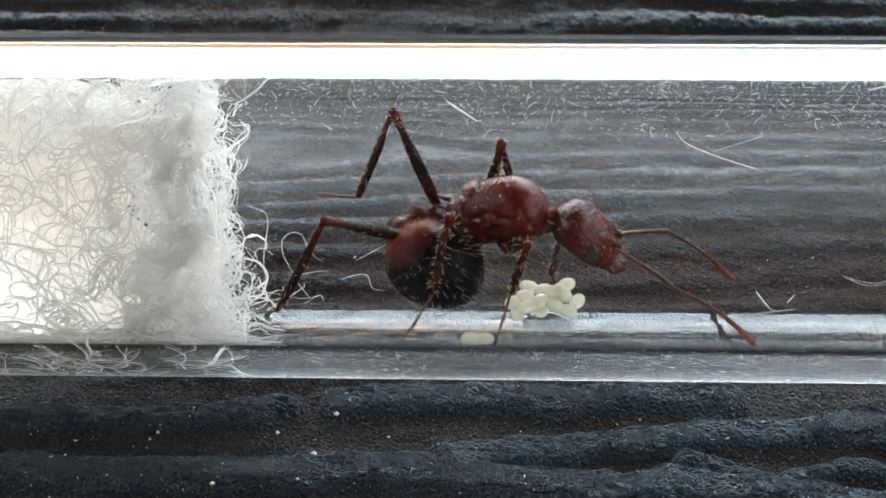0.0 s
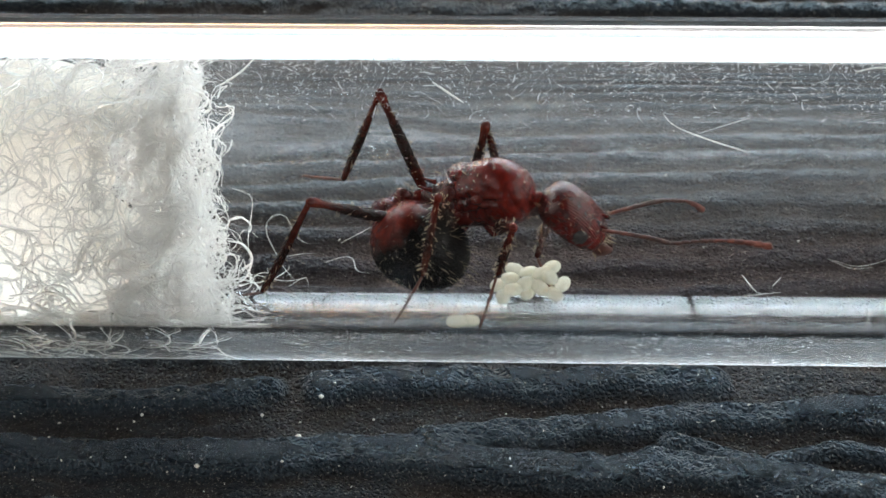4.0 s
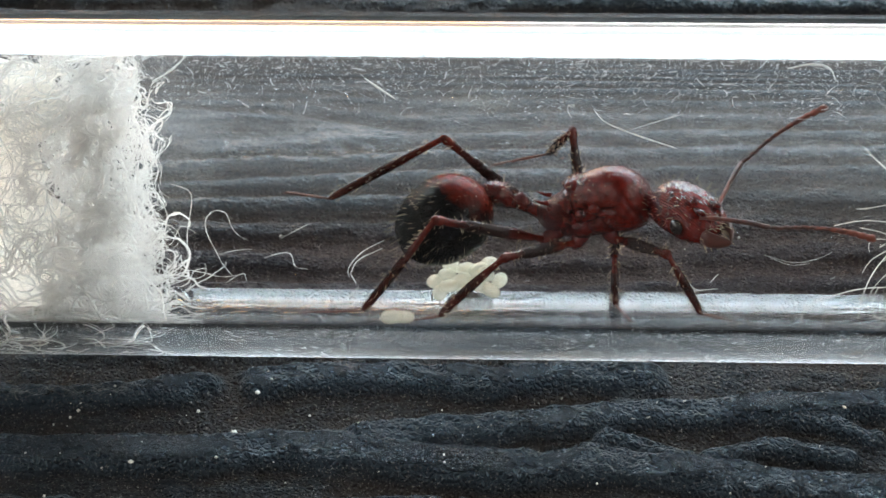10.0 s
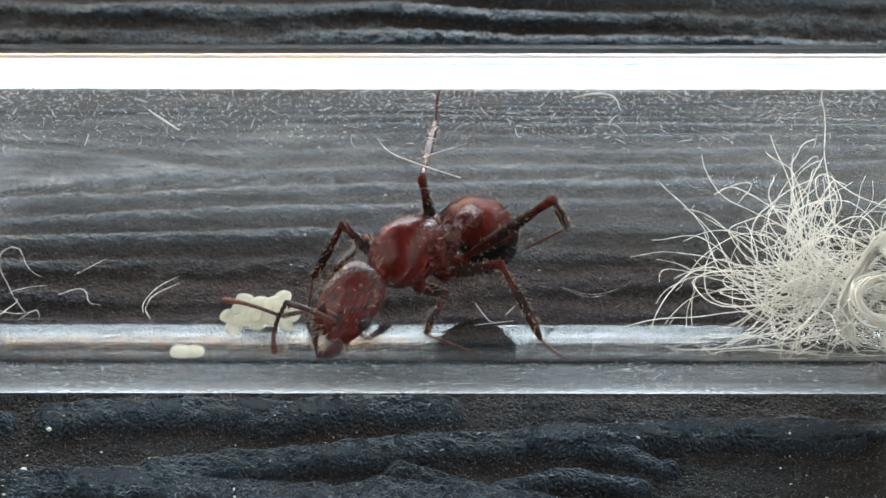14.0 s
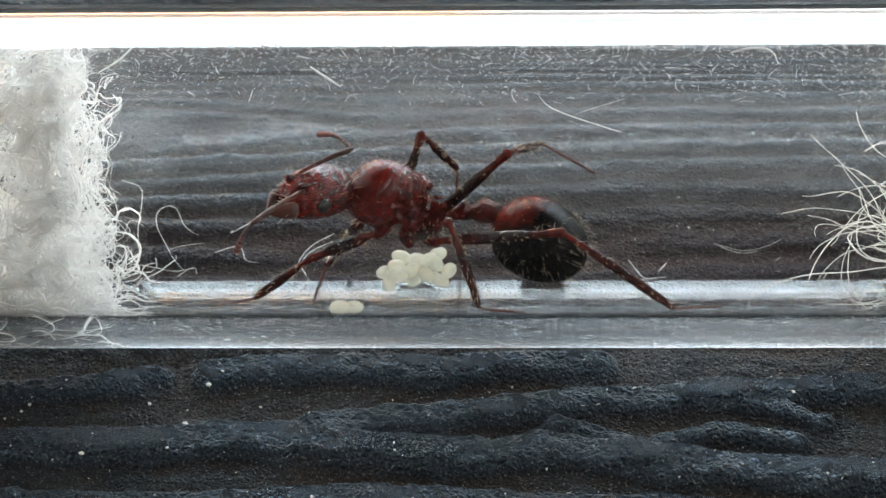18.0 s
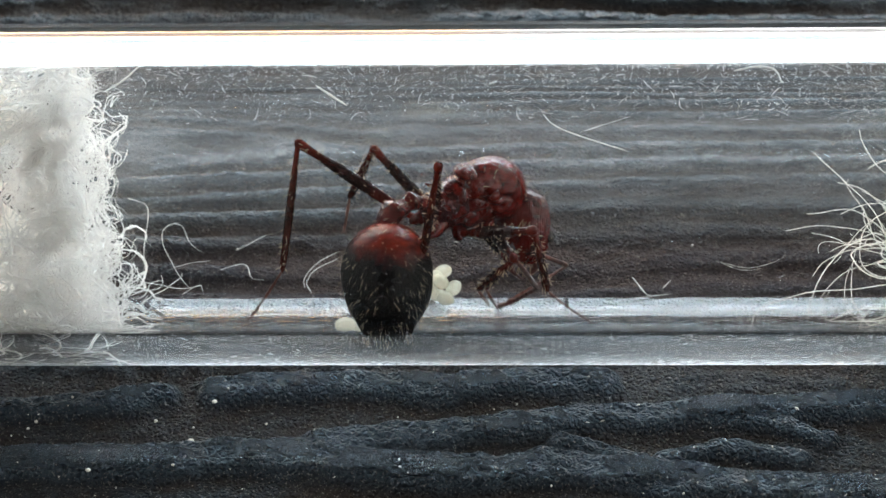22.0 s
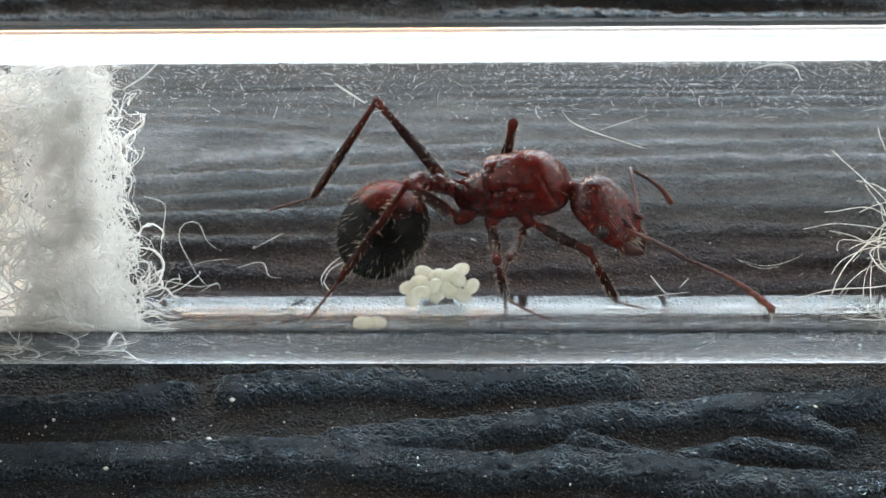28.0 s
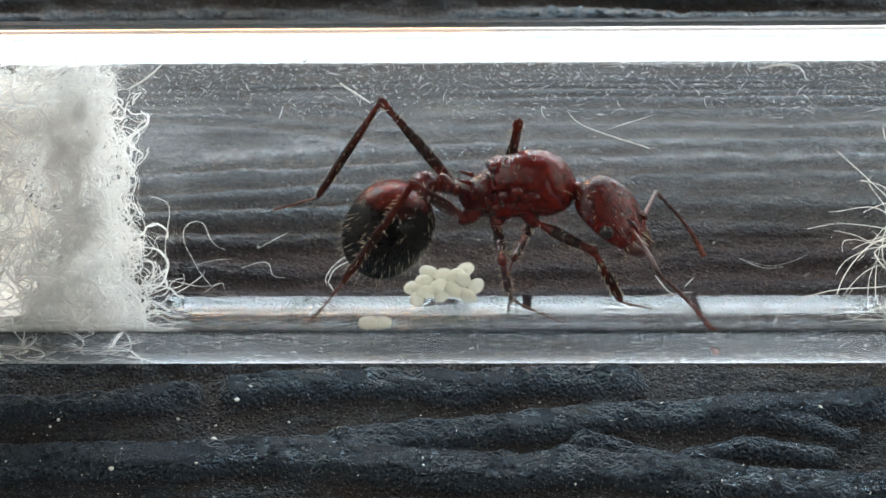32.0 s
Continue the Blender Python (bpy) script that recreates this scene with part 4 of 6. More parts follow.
def carve_head(x, phi, off):
    w = np.random.RandomState(9)
    ang = np.arctan2(off[..., 0], off[..., 1])
    wav = ang * 66 * (1 - 0.16 * np.abs(x - 1.3)) + 2.2 * vnoise(x * 1.6, ang * 2 + 12, w)
    ridged = 0.017 * np.cos(wav) * np.clip((x - 0.15) * 3, 0, 1)
    cut = 0.09 * groove(phi - 0.55, 0.10) * np.clip((x - 1.9) * 3, 0, 1) + 0.05 * groove(x - 2.35, 0.07) * (phi > 0.8)
    cut += 0.06 * groove(np.hypot((x - 1.72) * 1.0, (phi - 1.5) * 0.95) - 0.3, 0.07)
    return ridged - cut + 0.02 * vnoise(x * 9, ang * 9 + 20, w)


def build_ant():
    rng = np.random.RandomState(3)
    ant = tagged(new("ant"), "reddish-brown queen ant with a black abdomen, walking in the tube", "ant")
    P = ant_parts
    P["ant"] = ant
    # thorax: rear joint at x = -2.05, neck at x = +2.05
    th = part("thorax", loft("thorax", [
        (-2.2, 0, -0.12, 0.16, 0.2), (-2.05, 0, -0.2, 0.36, 0.44), (-1.7, 0, -0.28, 0.55, 0.66), (-1.25, 0, -0.22, 0.68, 0.84),
        (-0.85, 0, -0.08, 0.79, 1.0), (-0.4, 0, 0.06, 0.88, 1.17), (0.35, 0, 0.14, 0.98, 1.24), (1.0, 0, 0.16, 1.0, 1.18), (1.48, 0, 0.1, 0.9, 0.98),
        (1.78, 0, 0.0, 0.68, 0.7), (1.95, 0, -0.06, 0.4, 0.42), (2.05, 0, -0.08, 0.24, 0.25), (2.22, 0, -0.07, 0.2, 0.21)], THORAX, 96, 2.1, 0.02, 4, 90, carve_thorax), ant, "red-brown humped thorax")
    P["thorax"] = th
    for sy in (-1, 1):
        sp = part("spine", loft("spine", [(0, 0, 0, 0.1, 0.1), (-0.25, 0, 0.07, 0.07, 0.07), (-0.5, 0, 0.2, 0.012, 0.012)], WAIST, 8), th)
        sp.location = Vector((-1.6, sy * 0.28, 0.4)) * MM
        pl = part("wing_scar", loft("wing_scar", [(-0.28, 0, 0, 0.02, 0.02), (-0.15, 0, 0, 0.1, 0.16), (0.05, 0, 0, 0.12, 0.2), (0.22, 0, 0, 0.03, 0.04)], WAIST, 10), th)
        pl.location = Vector((0.15, sy * 0.96, 0.42)) * MM
        cx = part("collar", loft("collar", [(-0.5, 0, 0, 0.02, 0.05), (-0.25, 0, 0, 0.14, 0.3), (0.1, 0, 0, 0.15, 0.36), (0.4, 0, 0, 0.02, 0.05)], THORAX, 12), th)
        cx.location = Vector((-0.5, sy * 0.72, -0.5)) * MM
    hump = part("scutellum", loft("scutellum", [(-0.5, 0, 0, 0.05, 0.05), (-0.3, 0, 0, 0.42, 0.2), (0.05, 0, 0, 0.52, 0.26), (0.35, 0, 0, 0.05, 0.05)], THORAX, 16), th)
    hump.location = Vector((-0.55, 0, 0.98)) * MM
    pts, nrm = shell_points(rng, 44, (0.2, 0, 0.1), (1.9, 0.95, 1.25), up=0.45)
    bristles("hairs", th, pts, nrm + 0.3 * rng.randn(*nrm.shape), rng.uniform(0.14, 0.3, len(pts)), 1)
    # head: neck at the origin, face along x
    hd = part("head", loft("head", [
        (0.0, 0, 0.02, 0.18, 0.2), (0.1, 0, 0.05, 0.4, 0.4), (0.32, 0, 0.1, 0.72, 0.66), (0.8, 0, 0.1, 0.93, 0.8), (1.4, 0, 0.04, 0.98, 0.8),
        (1.95, 0, -0.03, 0.92, 0.72), (2.35, 0, -0.1, 0.82, 0.58), (2.62, 0, -0.16, 0.66, 0.42), (2.76, 0, -0.18, 0.4, 0.24)], HEADM, 220, 2.2, rows=52, carve=carve_head), ant, "red-brown head with fine lengthwise ridges")
    P["head"] = hd
    for sy in (-1, 1):
        ey = part("eye", loft("eye", [(-0.25, 0, 0, 0.02, 0.02), (-0.18, 0, 0, 0.12, 0.2), (0, 0, 0, 0.17, 0.27), (0.18, 0, 0, 0.12, 0.2), (0.25, 0, 0, 0.02, 0.02)], EYE, 12), hd, "small black compound eye")
        ey.location = Vector((1.75, sy * 0.97, 0.02)) * MM
        md = part("mandible", loft("mandible", [(-0.1, 0, 0, 0.1, 0.2), (0, sy * 0.04, 0, 0.17, 0.27), (0.28, sy * 0.02, -0.04, 0.18, 0.28), (0.55, -sy * 0.14, -0.1, 0.14, 0.25), (0.78, -sy * 0.4, -0.16, 0.06, 0.14), (0.86, -sy * 0.5, -0.2, 0.02, 0.04)], MOUTH, 12), hd)
        md.location = Vector((2.5, sy * 0.48, -0.2)) * MM
        ln = part("frontal_lobe", loft("frontal_lobe", [(-0.4, 0, 0, 0.03, 0.03), (-0.1, 0, 0, 0.1, 0.12), (0.2, 0, 0, 0.13, 0.14), (0.36, 0, 0, 0.03, 0.03)], HEADM, 10), hd)
        ln.location = Vector((2.2, sy * 0.36, 0.5)) * MM
    pts, nrm = shell_points(rng, 85, (1.3, 0, 0.05), (1.5, 1.05, 0.98), up=-0.1)
    bristles("hairs", hd, pts, nrm + 0.3 * rng.randn(*nrm.shape), rng.uniform(0.14, 0.32, len(pts)), 2)
    pts, nrm = shell_points(rng, 40, (2.5, 0, -0.2), (0.35, 0.6, 0.35), xr=(0.1, 1))
    bristles("beard", hd, pts, nrm + np.array([0.8, 0, -0.4]), rng.uniform(0.1, 0.25, len(pts)), 3, 0.015)
    # waist
    P["petiole"] = part("petiole", loft("petiole", [(-0.1, 0, -0.02, 0.26, 0.28), (0.25, 0, -0.02, 0.22, 0.23), (0.5, 0, 0.08, 0.3, 0.33), (0.72, 0, 0.12, 0.33, 0.36), (0.9, 0, 0.04, 0.28, 0.28), (1.05, 0, 0, 0.2, 0.2)], WAIST, 20, 2.0, 0.16, 8), ant, "narrow red first waist node")
    P["postpetiole"] = part("postpetiole", loft("postpetiole", [(-0.08, 0, 0, 0.2, 0.22), (0.22, 0, 0.06, 0.36, 0.36), (0.55, 0, 0.1, 0.44, 0.43), (0.85, 0, 0.04, 0.44, 0.42), (1.1, 0, 0, 0.34, 0.34)], WAIST, 20, 2.0, 0.16, 9), ant, "wider red second waist node")
    for key in ("petiole", "postpetiole"):
        pts, nrm = shell_points(rng, 26, (0.6, 0, 0.1), (0.4, 0.4, 0.4), up=0.0)
        bristles("hairs", P[key], pts, nrm, rng.uniform(0.12, 0.24, len(pts)), 12)
    # gaster: base at the origin
    ga = part("gaster", loft("gaster", [
        (0.0, 0, 0, 0.25, 0.25), (0.12, 0, 0, 0.6, 0.58), (0.43, 0, 0, 1.06, 1.04), (0.9, 0, 0, 1.4, 1.37), (1.57, 0, 0, 1.58, 1.52), (2.23, 0, 0, 1.54, 1.47), (2.8, 0, 0, 1.33, 1.26),
        (3.22, 0, 0, 0.98, 0.93), (3.48, 0, 0, 0.6, 0.56), (3.61, 0, 0, 0.13, 0.11)], GASTER, 48, rows=44), ant, "glossy black abdomen with a red base")
    P["gaster"] = ga
    for x, w in ((2.37, 1.51), (2.98, 1.185), (3.31, 0.85)):
        rg = part("segment_rim", loft("segment_rim", [(-0.06, 0, 0, w * 0.99, w * 0.95), (0.0, 0, 0, w * 1.005, w * 0.96), (0.05, 0, 0, w * 0.965, w * 0.92)], RIM, 36), ga)
        rg.location = (x * MM, 0, 0)
    pts, nrm = shell_points(rng, 330, (1.78, 0, 0), (1.87, 1.55, 1.49))
    bristles("hairs", ga, pts, nrm * 0.8 + np.array([0.6, 0, 0]), rng.uniform(0.16, 0.34, len(pts)), 5, 0.0045)
    # antennae and legs
    for side in ("right", "left"):
        P[side + "scape"] = part("antenna_scape", loft("antenna_scape", [(0, 0, 0, 0.1, 0.1), (0.15, 0, 0, 0.07, 0.07), (0.8, 0, 0.04, 0.075, 0.075), (1.7, 0, 0.05, 0.09, 0.09), (2.3, 0, 0, 0.095, 0.095), (2.42, 0, 0, 0.05, 0.05)], SCAPEM, 10), ant, "slender brown antenna base")
        st = [(0, 0, 0, 0.05, 0.05)]
        for k in range(11):
            x = 0.06 + 3.4 * k / 11
            w = 0.068 + 0.05 * max(0, (k - 5) / 5)
            z = 0.20 * math.sin(math.pi * x / 3.5)
            st += [(x + 0.04, 0, z, w, w), (x + 0.25, 0, z, w * 1.08, w * 1.08), (x + 0.30, 0, z, w * 0.8, w * 0.8)]
        st.append((3.5, 0, 0, 0.02, 0.02))
        P[side + "lash"] = part("antenna_lash", loft("antenna_lash", st, ANTM, 10), ant, "beaded reddish antenna whip with a thicker end")
        for nm, (lf, lt, la) in LEGS.items():
            k = side + nm
            P[k + "coxa"] = part("coxa", loft("coxa", [(-0.35, 0, 0, 0.1, 0.1), (-0.15, 0, 0, 0.26, 0.28), (0.2, 0, 0, 0.28, 0.3), (0.55, 0, 0, 0.2, 0.2), (0.68, 0, 0, 0.1, 0.1)], WAIST, 12), ant)
            fe = part("femur", loft("femur", [(-0.05, 0, 0, 0.05, 0.05), (0.05, 0, 0, 0.12, 0.12), (0.2, 0, 0, 0.13, 0.14), (0.32, 0, 0, 0.115, 0.12), (lf * 0.35, 0, 0, 0.2, 0.225), (lf * 0.6, 0, 0, 0.19, 0.215),
                                             (lf * 0.86, 0, 0, 0.13, 0.14), (lf - 0.1, 0, 0, 0.165, 0.185), (lf + 0.04, 0, 0, 0.15, 0.165), (lf + 0.14, 0, 0, 0.04, 0.05)], LEGM[nm], 14, rows=40), ant)
            ti = part("tibia", loft("tibia", [(-0.12, 0, 0, 0.05, 0.06), (-0.02, 0, 0, 0.12, 0.13), (0.2, 0, 0, 0.095, 0.105), (lt * 0.5, 0, 0, 0.155, 0.165), (lt * 0.85, 0, 0, 0.14, 0.15), (lt - 0.05, 0, 0, 0.1, 0.1), (lt + 0.04, 0, 0, 0.04, 0.04)], TIBM[nm], 14, rows=32), ant)
            st = []
            cuts = (0, 0.5, 0.66, 0.78, 0.87, 1.0)
            for a, b in zip(cuts, cuts[1:]):
                st += [(la * (a + 0.01), 0, 0, 0.04, 0.04), (la * (b - 0.02), 0, 0, 0.058, 0.058)]
            ta = part("tarsus", loft("tarsus", st, TARM, 8), ant, "thin jointed reddish foot")
            for sy in (-1, 1):
                cl = part("claw", loft("claw", [(0, 0, 0, 0.03, 0.03), (0.12, sy * 0.06, 0, 0.022, 0.022), (0.2, sy * 0.13, -0.06, 0.006, 0.006)], TARM, 6), ta)
                cl.location = (la * MM * 0.97, 0, 0)
            P[k + "femur"], P[k + "tibia"], P[k + "tarsus"] = fe, ti, ta
            for ob, ln, n, s in ((fe, lf, 46, 0.18), (ti, lt, 60, 0.13)):
                u = rng.uniform(0.1, 0.97, n) * ln
                a = rng.uniform(0, 2 * np.pi, n)
                d = np.stack([np.full(n, 0.9), np.cos(a), np.sin(a)], -1)
                pp = np.stack([u, 0.12 * np.cos(a), 0.12 * np.sin(a)], -1)
                bristles("hairs", ob, pp, d, np.full(n, s), 7, 0.010)


stances = {}


def stance(t, neck, waist, up, face, face_up, hip, belly, elbows, tips, right, left):
    """One posture of the ant at t seconds: places in millimetres from the tube's axis."""
    row = [neck, waist, up, face, face_up, hip, belly, *elbows, *tips]
    for legs in (right, left):
        for leg in legs:
            row += leg
    stances[t] = np.array(row, float)


def basis(x, up):
    x = x / np.linalg.norm(x)
    y = np.cross(up, x)
    if np.linalg.norm(y) < 1e-3:
        y = np.cross((0.1, 1, 0.05), x)
    y /= np.linalg.norm(y)
    return np.stack([x, y, np.cross(x, y)], 1)


def matrix(org, rot):
    m = Matrix.Identity(4)
    for i in range(3):
        for j in range(3):
            m[i][j] = rot[i, j]
        m[i][3] = (org[i] + (R_OUT if i == 2 else 0)) * MM
    return m


def unit(v):
    return v / (np.linalg.norm(v) + 1e-9)


def knee_of(c, a, hint, l1, l2):
    """The knee between hip c and ankle a, nearest to hint; the ankle moves in reach where it is too far."""
    d = np.linalg.norm(a - c)
    u = unit(a - c)
    if d > 0.985 * (l1 + l2):
        d = 0.985 * (l1 + l2)
    if d < abs(l1 - l2) + 0.25:
        d = abs(l1 - l2) + 0.25
    a = c + u * d
    x = (d * d + l1 * l1 - l2 * l2) / (2 * d)
    h = math.sqrt(max(l1 * l1 - x * x, 0))
    side = hint - c
    side = unit(side - u * (side @ u))
    return c + u * x + side * h, a


def place_ant(row):
    """All part poses of one posture, in the ant's own space."""
    q = row.reshape(-1, 3)
    neck, waist, up, face, face_up, hip, belly, e_r, e_l, t_r, t_l = q[:11]
    out = {}
    rot = basis(neck - waist, up)
    mid = (neck + waist) / 2
    root = matrix(mid, rot)
    inv = root.inverted()
    neck, waist = mid + rot[:, 0] * BODY / 2, mid - rot[:, 0] * BODY / 2
    hr = basis(face - neck, face_up)
    out["head"] = matrix(neck, hr)
    w = unit(hip - waist)
    m1 = waist + unit(w + 0.25 * rot[:, 2] - 0.5 * rot[:, 0]) * 0.95
    out["petiole"] = matrix(waist, basis(m1 - waist, up))
    w2 = m1 + unit(hip - m1)
    out["postpetiole"] = matrix(m1, basis(w2 - m1, up))
    gx = unit(belly - hip)
    gup = unit(np.cross(gx, rot[:, 1]))
    out["gaster"] = matrix(w2 + gx * -0.05, basis(gx, -gup if gup @ up < -0.2 else gup if abs(gup @ up) > 0.2 else up))
    for n, (side, sg, e, tp) in enumerate((("right", -1, e_r, t_r), ("left", 1, e_l, t_l))):
        b = neck + hr @ np.array([2.35, sg * 0.45, 0.42])
        u = unit(e - b)
        out[side + "scape"] = matrix(b, basis(u, face_up))
        el = b + u * SCAPE
        out[side + "lash"] = matrix(el, basis(tp - el, face_up))
        for i, (nm, (lf, lt, la)) in enumerate(LEGS.items()):
            k, a, f = q[11 + n * 9 + i * 3: 14 + n * 9 + i * 3]
            c = mid + rot @ (np.array(COXAE[nm]) * np.array([1, sg, 1]))
            kn, an = knee_of(c, a, k, lf, lt)
            key = side + nm
            down = unit(0.7 * (c - mid) - 0.5 * rot[:, 2] + 0.6 * unit(kn - c))
            out[key + "coxa"] = matrix(c - down * 0.42, basis(down, rot[:, 0]))
            out[key + "femur"] = matrix(c, basis(kn - c, up))
            out[key + "tibia"] = matrix(kn, basis(an - kn, up))
            out[key + "tarsus"] = matrix(an, basis(f - an, up))
    for key in out:
        out[key] = inv @ out[key]
    out["ant"] = root
    return out


def motions():
    postures()
    ts = np.array(sorted(stances))
    table_of = np.array([stances[t].ravel() for t in ts])
    when = np.round(np.arange(0, 32.01, 0.1), 1)
    rows = pchip(ts, table_of, when)
    poses = [place_ant(r) for r in rows]
    for key, ob in ant_parts.items():
        if key == "thorax":
            continue
        seq = [(t, p[key]) for t, p in zip(when, poses)]
        keep = [seq[0]]
        for i in range(1, len(seq) - 1):
            a, b, c = keep[-1][1], seq[i][1], seq[i + 1][1]
            moved = max(abs(b[r][s] - a[r][s]) for r in range(3) for s in range(4) if s < 3) > 0.004 or (b.translation - a.translation).length > 2e-5
            nxt = max(abs(c[r][s] - b[r][s]) for r in range(3) for s in range(3)) > 0.004 or (c.translation - b.translation).length > 2e-5
            if moved or nxt:
                keep.append(seq[i])
        keep.append(seq[-1])
        walk(ob, keep)


# eggs: place from the tube's axis, tilt, turn; then single hairs as bent lines with their thickness
EGGS = (
    (1.22, -0.55, -4.02, 20, 60),
    (1.39, -0.95, -4.32, 85, 10),
    (1.73, -1.00, -3.85, -25, -15),
    (1.81, 0.10, -3.81, 10, -20),
    (1.66, -0.35, -3.87, 30, 30),
    (2.16, -0.75, -3.76, -35, 10),
    (2.33, -0.15, -3.72, 15, 35),
    (2.69, -0.85, -3.84, 30, -20),
    (2.76, -0.35, -3.57, -30, 10),
    (3.11, 0.05, -3.62, -40, -15),
    (3.05, -0.55, -3.61, 60, 20),
    (3.50, -0.45, -4.03, -65, 0),
    (3.21, -0.95, -4.12, 40, -10),
    (1.90, -0.30, -4.46, 10, 40),
    (2.60, -0.20, -4.50, 0, -30),
    (2.95, -0.45, -4.42, 20, 15),
    (2.25, -0.55, -4.40, -10, 75),
    (-0.13, -3.54, -2.92, -8, -5),
    (0.32, -3.36, -3.13, 25, 25),
)

LINT_LINES = (
    (((-6.61, 1.19, -4.68), (-6.83, 1.65, -4.54), (-7.30, 2.44, -4.17), (-7.33, 2.95, -3.82), (-6.92, 3.18, -3.63), (-6.52, 3.08, -3.72), (-6.37, 2.59, -4.08), (-6.01, 2.24, -4.28), (-5.72, 2.13, -4.33)), 0.014),
    (((-8.63, 3.83, -2.94), (-8.15, 3.75, -3.04), (-7.85, 3.65, -3.17), (-7.84, 3.28, -3.55), (-7.98, 2.26, -4.27), (-7.81, 1.47, -4.60)), 0.015),
    (((-8.19, 0.82, -4.76), (-7.32, 0.68, -4.78), (-6.45, 0.36, -4.82), (-5.73, 0.59, -4.79)), 0.014),
    (((-6.82, 1.49, -4.60), (-6.17, 1.72, -4.51), (-5.47, 1.78, -4.49)), 0.01),
    (((-6.61, 1.19, -4.68), (-6.37, 0.82, -4.76), (-6.13, 0.48, -4.81)), 0.01),
    (((-5.07, 1.37, -4.62), (-4.37, 1.67, -4.52), (-4.05, 1.55, -4.56), (-3.95, 0.93, -4.73), (-3.45, 0.87, -4.74)), 0.017),
    (((-4.56, 2.18, -4.30), (-3.79, 2.60, -4.06), (-3.48, 2.76, -3.96)), 0.014),
    (((-6.32, 0.08, -4.82), (-5.75, 0.73, -4.77), (-5.61, 0.25, -4.81)), 0.015),
    (((-1.89, 0.64, -4.78), (-1.72, 1.35, -4.63), (-0.80, 1.85, -4.45)), 0.020),
    (((-1.89, 0.64, -4.78), (-1.66, 0.15, -4.82)), 0.020),
    (((-3.70, -1.51, -4.58), (-2.49, -1.41, -4.61), (-1.81, -0.80, -4.75), (-1.55, -0.02, -4.82)), 0.018),
    (((-1.93, 0.47, -4.80), (-2.03, 0.92, -4.73), (-1.57, 1.70, -4.51), (-0.77, 2.16, -4.31)), 0.020),
    (((9.91, 0.98, -4.72), (10.35, 0.04, -4.82), (10.55, -0.07, -4.82)), 0.020),
    (((10.97, 0.37, -4.81), (11.29, 0.83, -4.75)), 0.016),
    (((9.84, -0.25, -4.81), (11.26, 0.04, -4.82)), 0.016),
    (((12.96, 1.75, -4.49), (13.85, 1.25, -4.66), (14.57, 1.38, -4.62)), 0.009),
    (((19.14, 4.50, -1.72), (19.69, 4.56, -1.56), (19.98, 4.53, -1.66), (19.41, 4.22, -2.34)), 0.020),
    (((6.69, -1.97, 4.43), (6.96, -2.32, 4.26), (7.90, -2.65, 4.06), (9.38, -3.02, 3.79)), 0.020),
    (((7.90, -2.54, 4.13), (8.65, -2.33, 4.26), (9.58, -2.07, 4.39)), 0.007),
    (((-0.91, -0.90, 4.77), (-0.41, -1.28, 4.68), (0.15, -1.65, 4.56)), 0.035),
    (((-7.96, -1.09, 4.73), (-7.36, -0.62, 4.81), (-6.93, 0.12, 4.85)), 0.030),
    (((13.06, -0.37, 4.84), (13.84, -0.11, 4.85), (14.49, -0.25, 4.84), (14.61, -0.88, 4.77)), 0.025),
    (((13.12, 1.70, -4.51), (14.02, 1.34, -4.63), (14.94, 1.60, -4.55), (15.45, 1.90, -4.43)), 0.008),
)


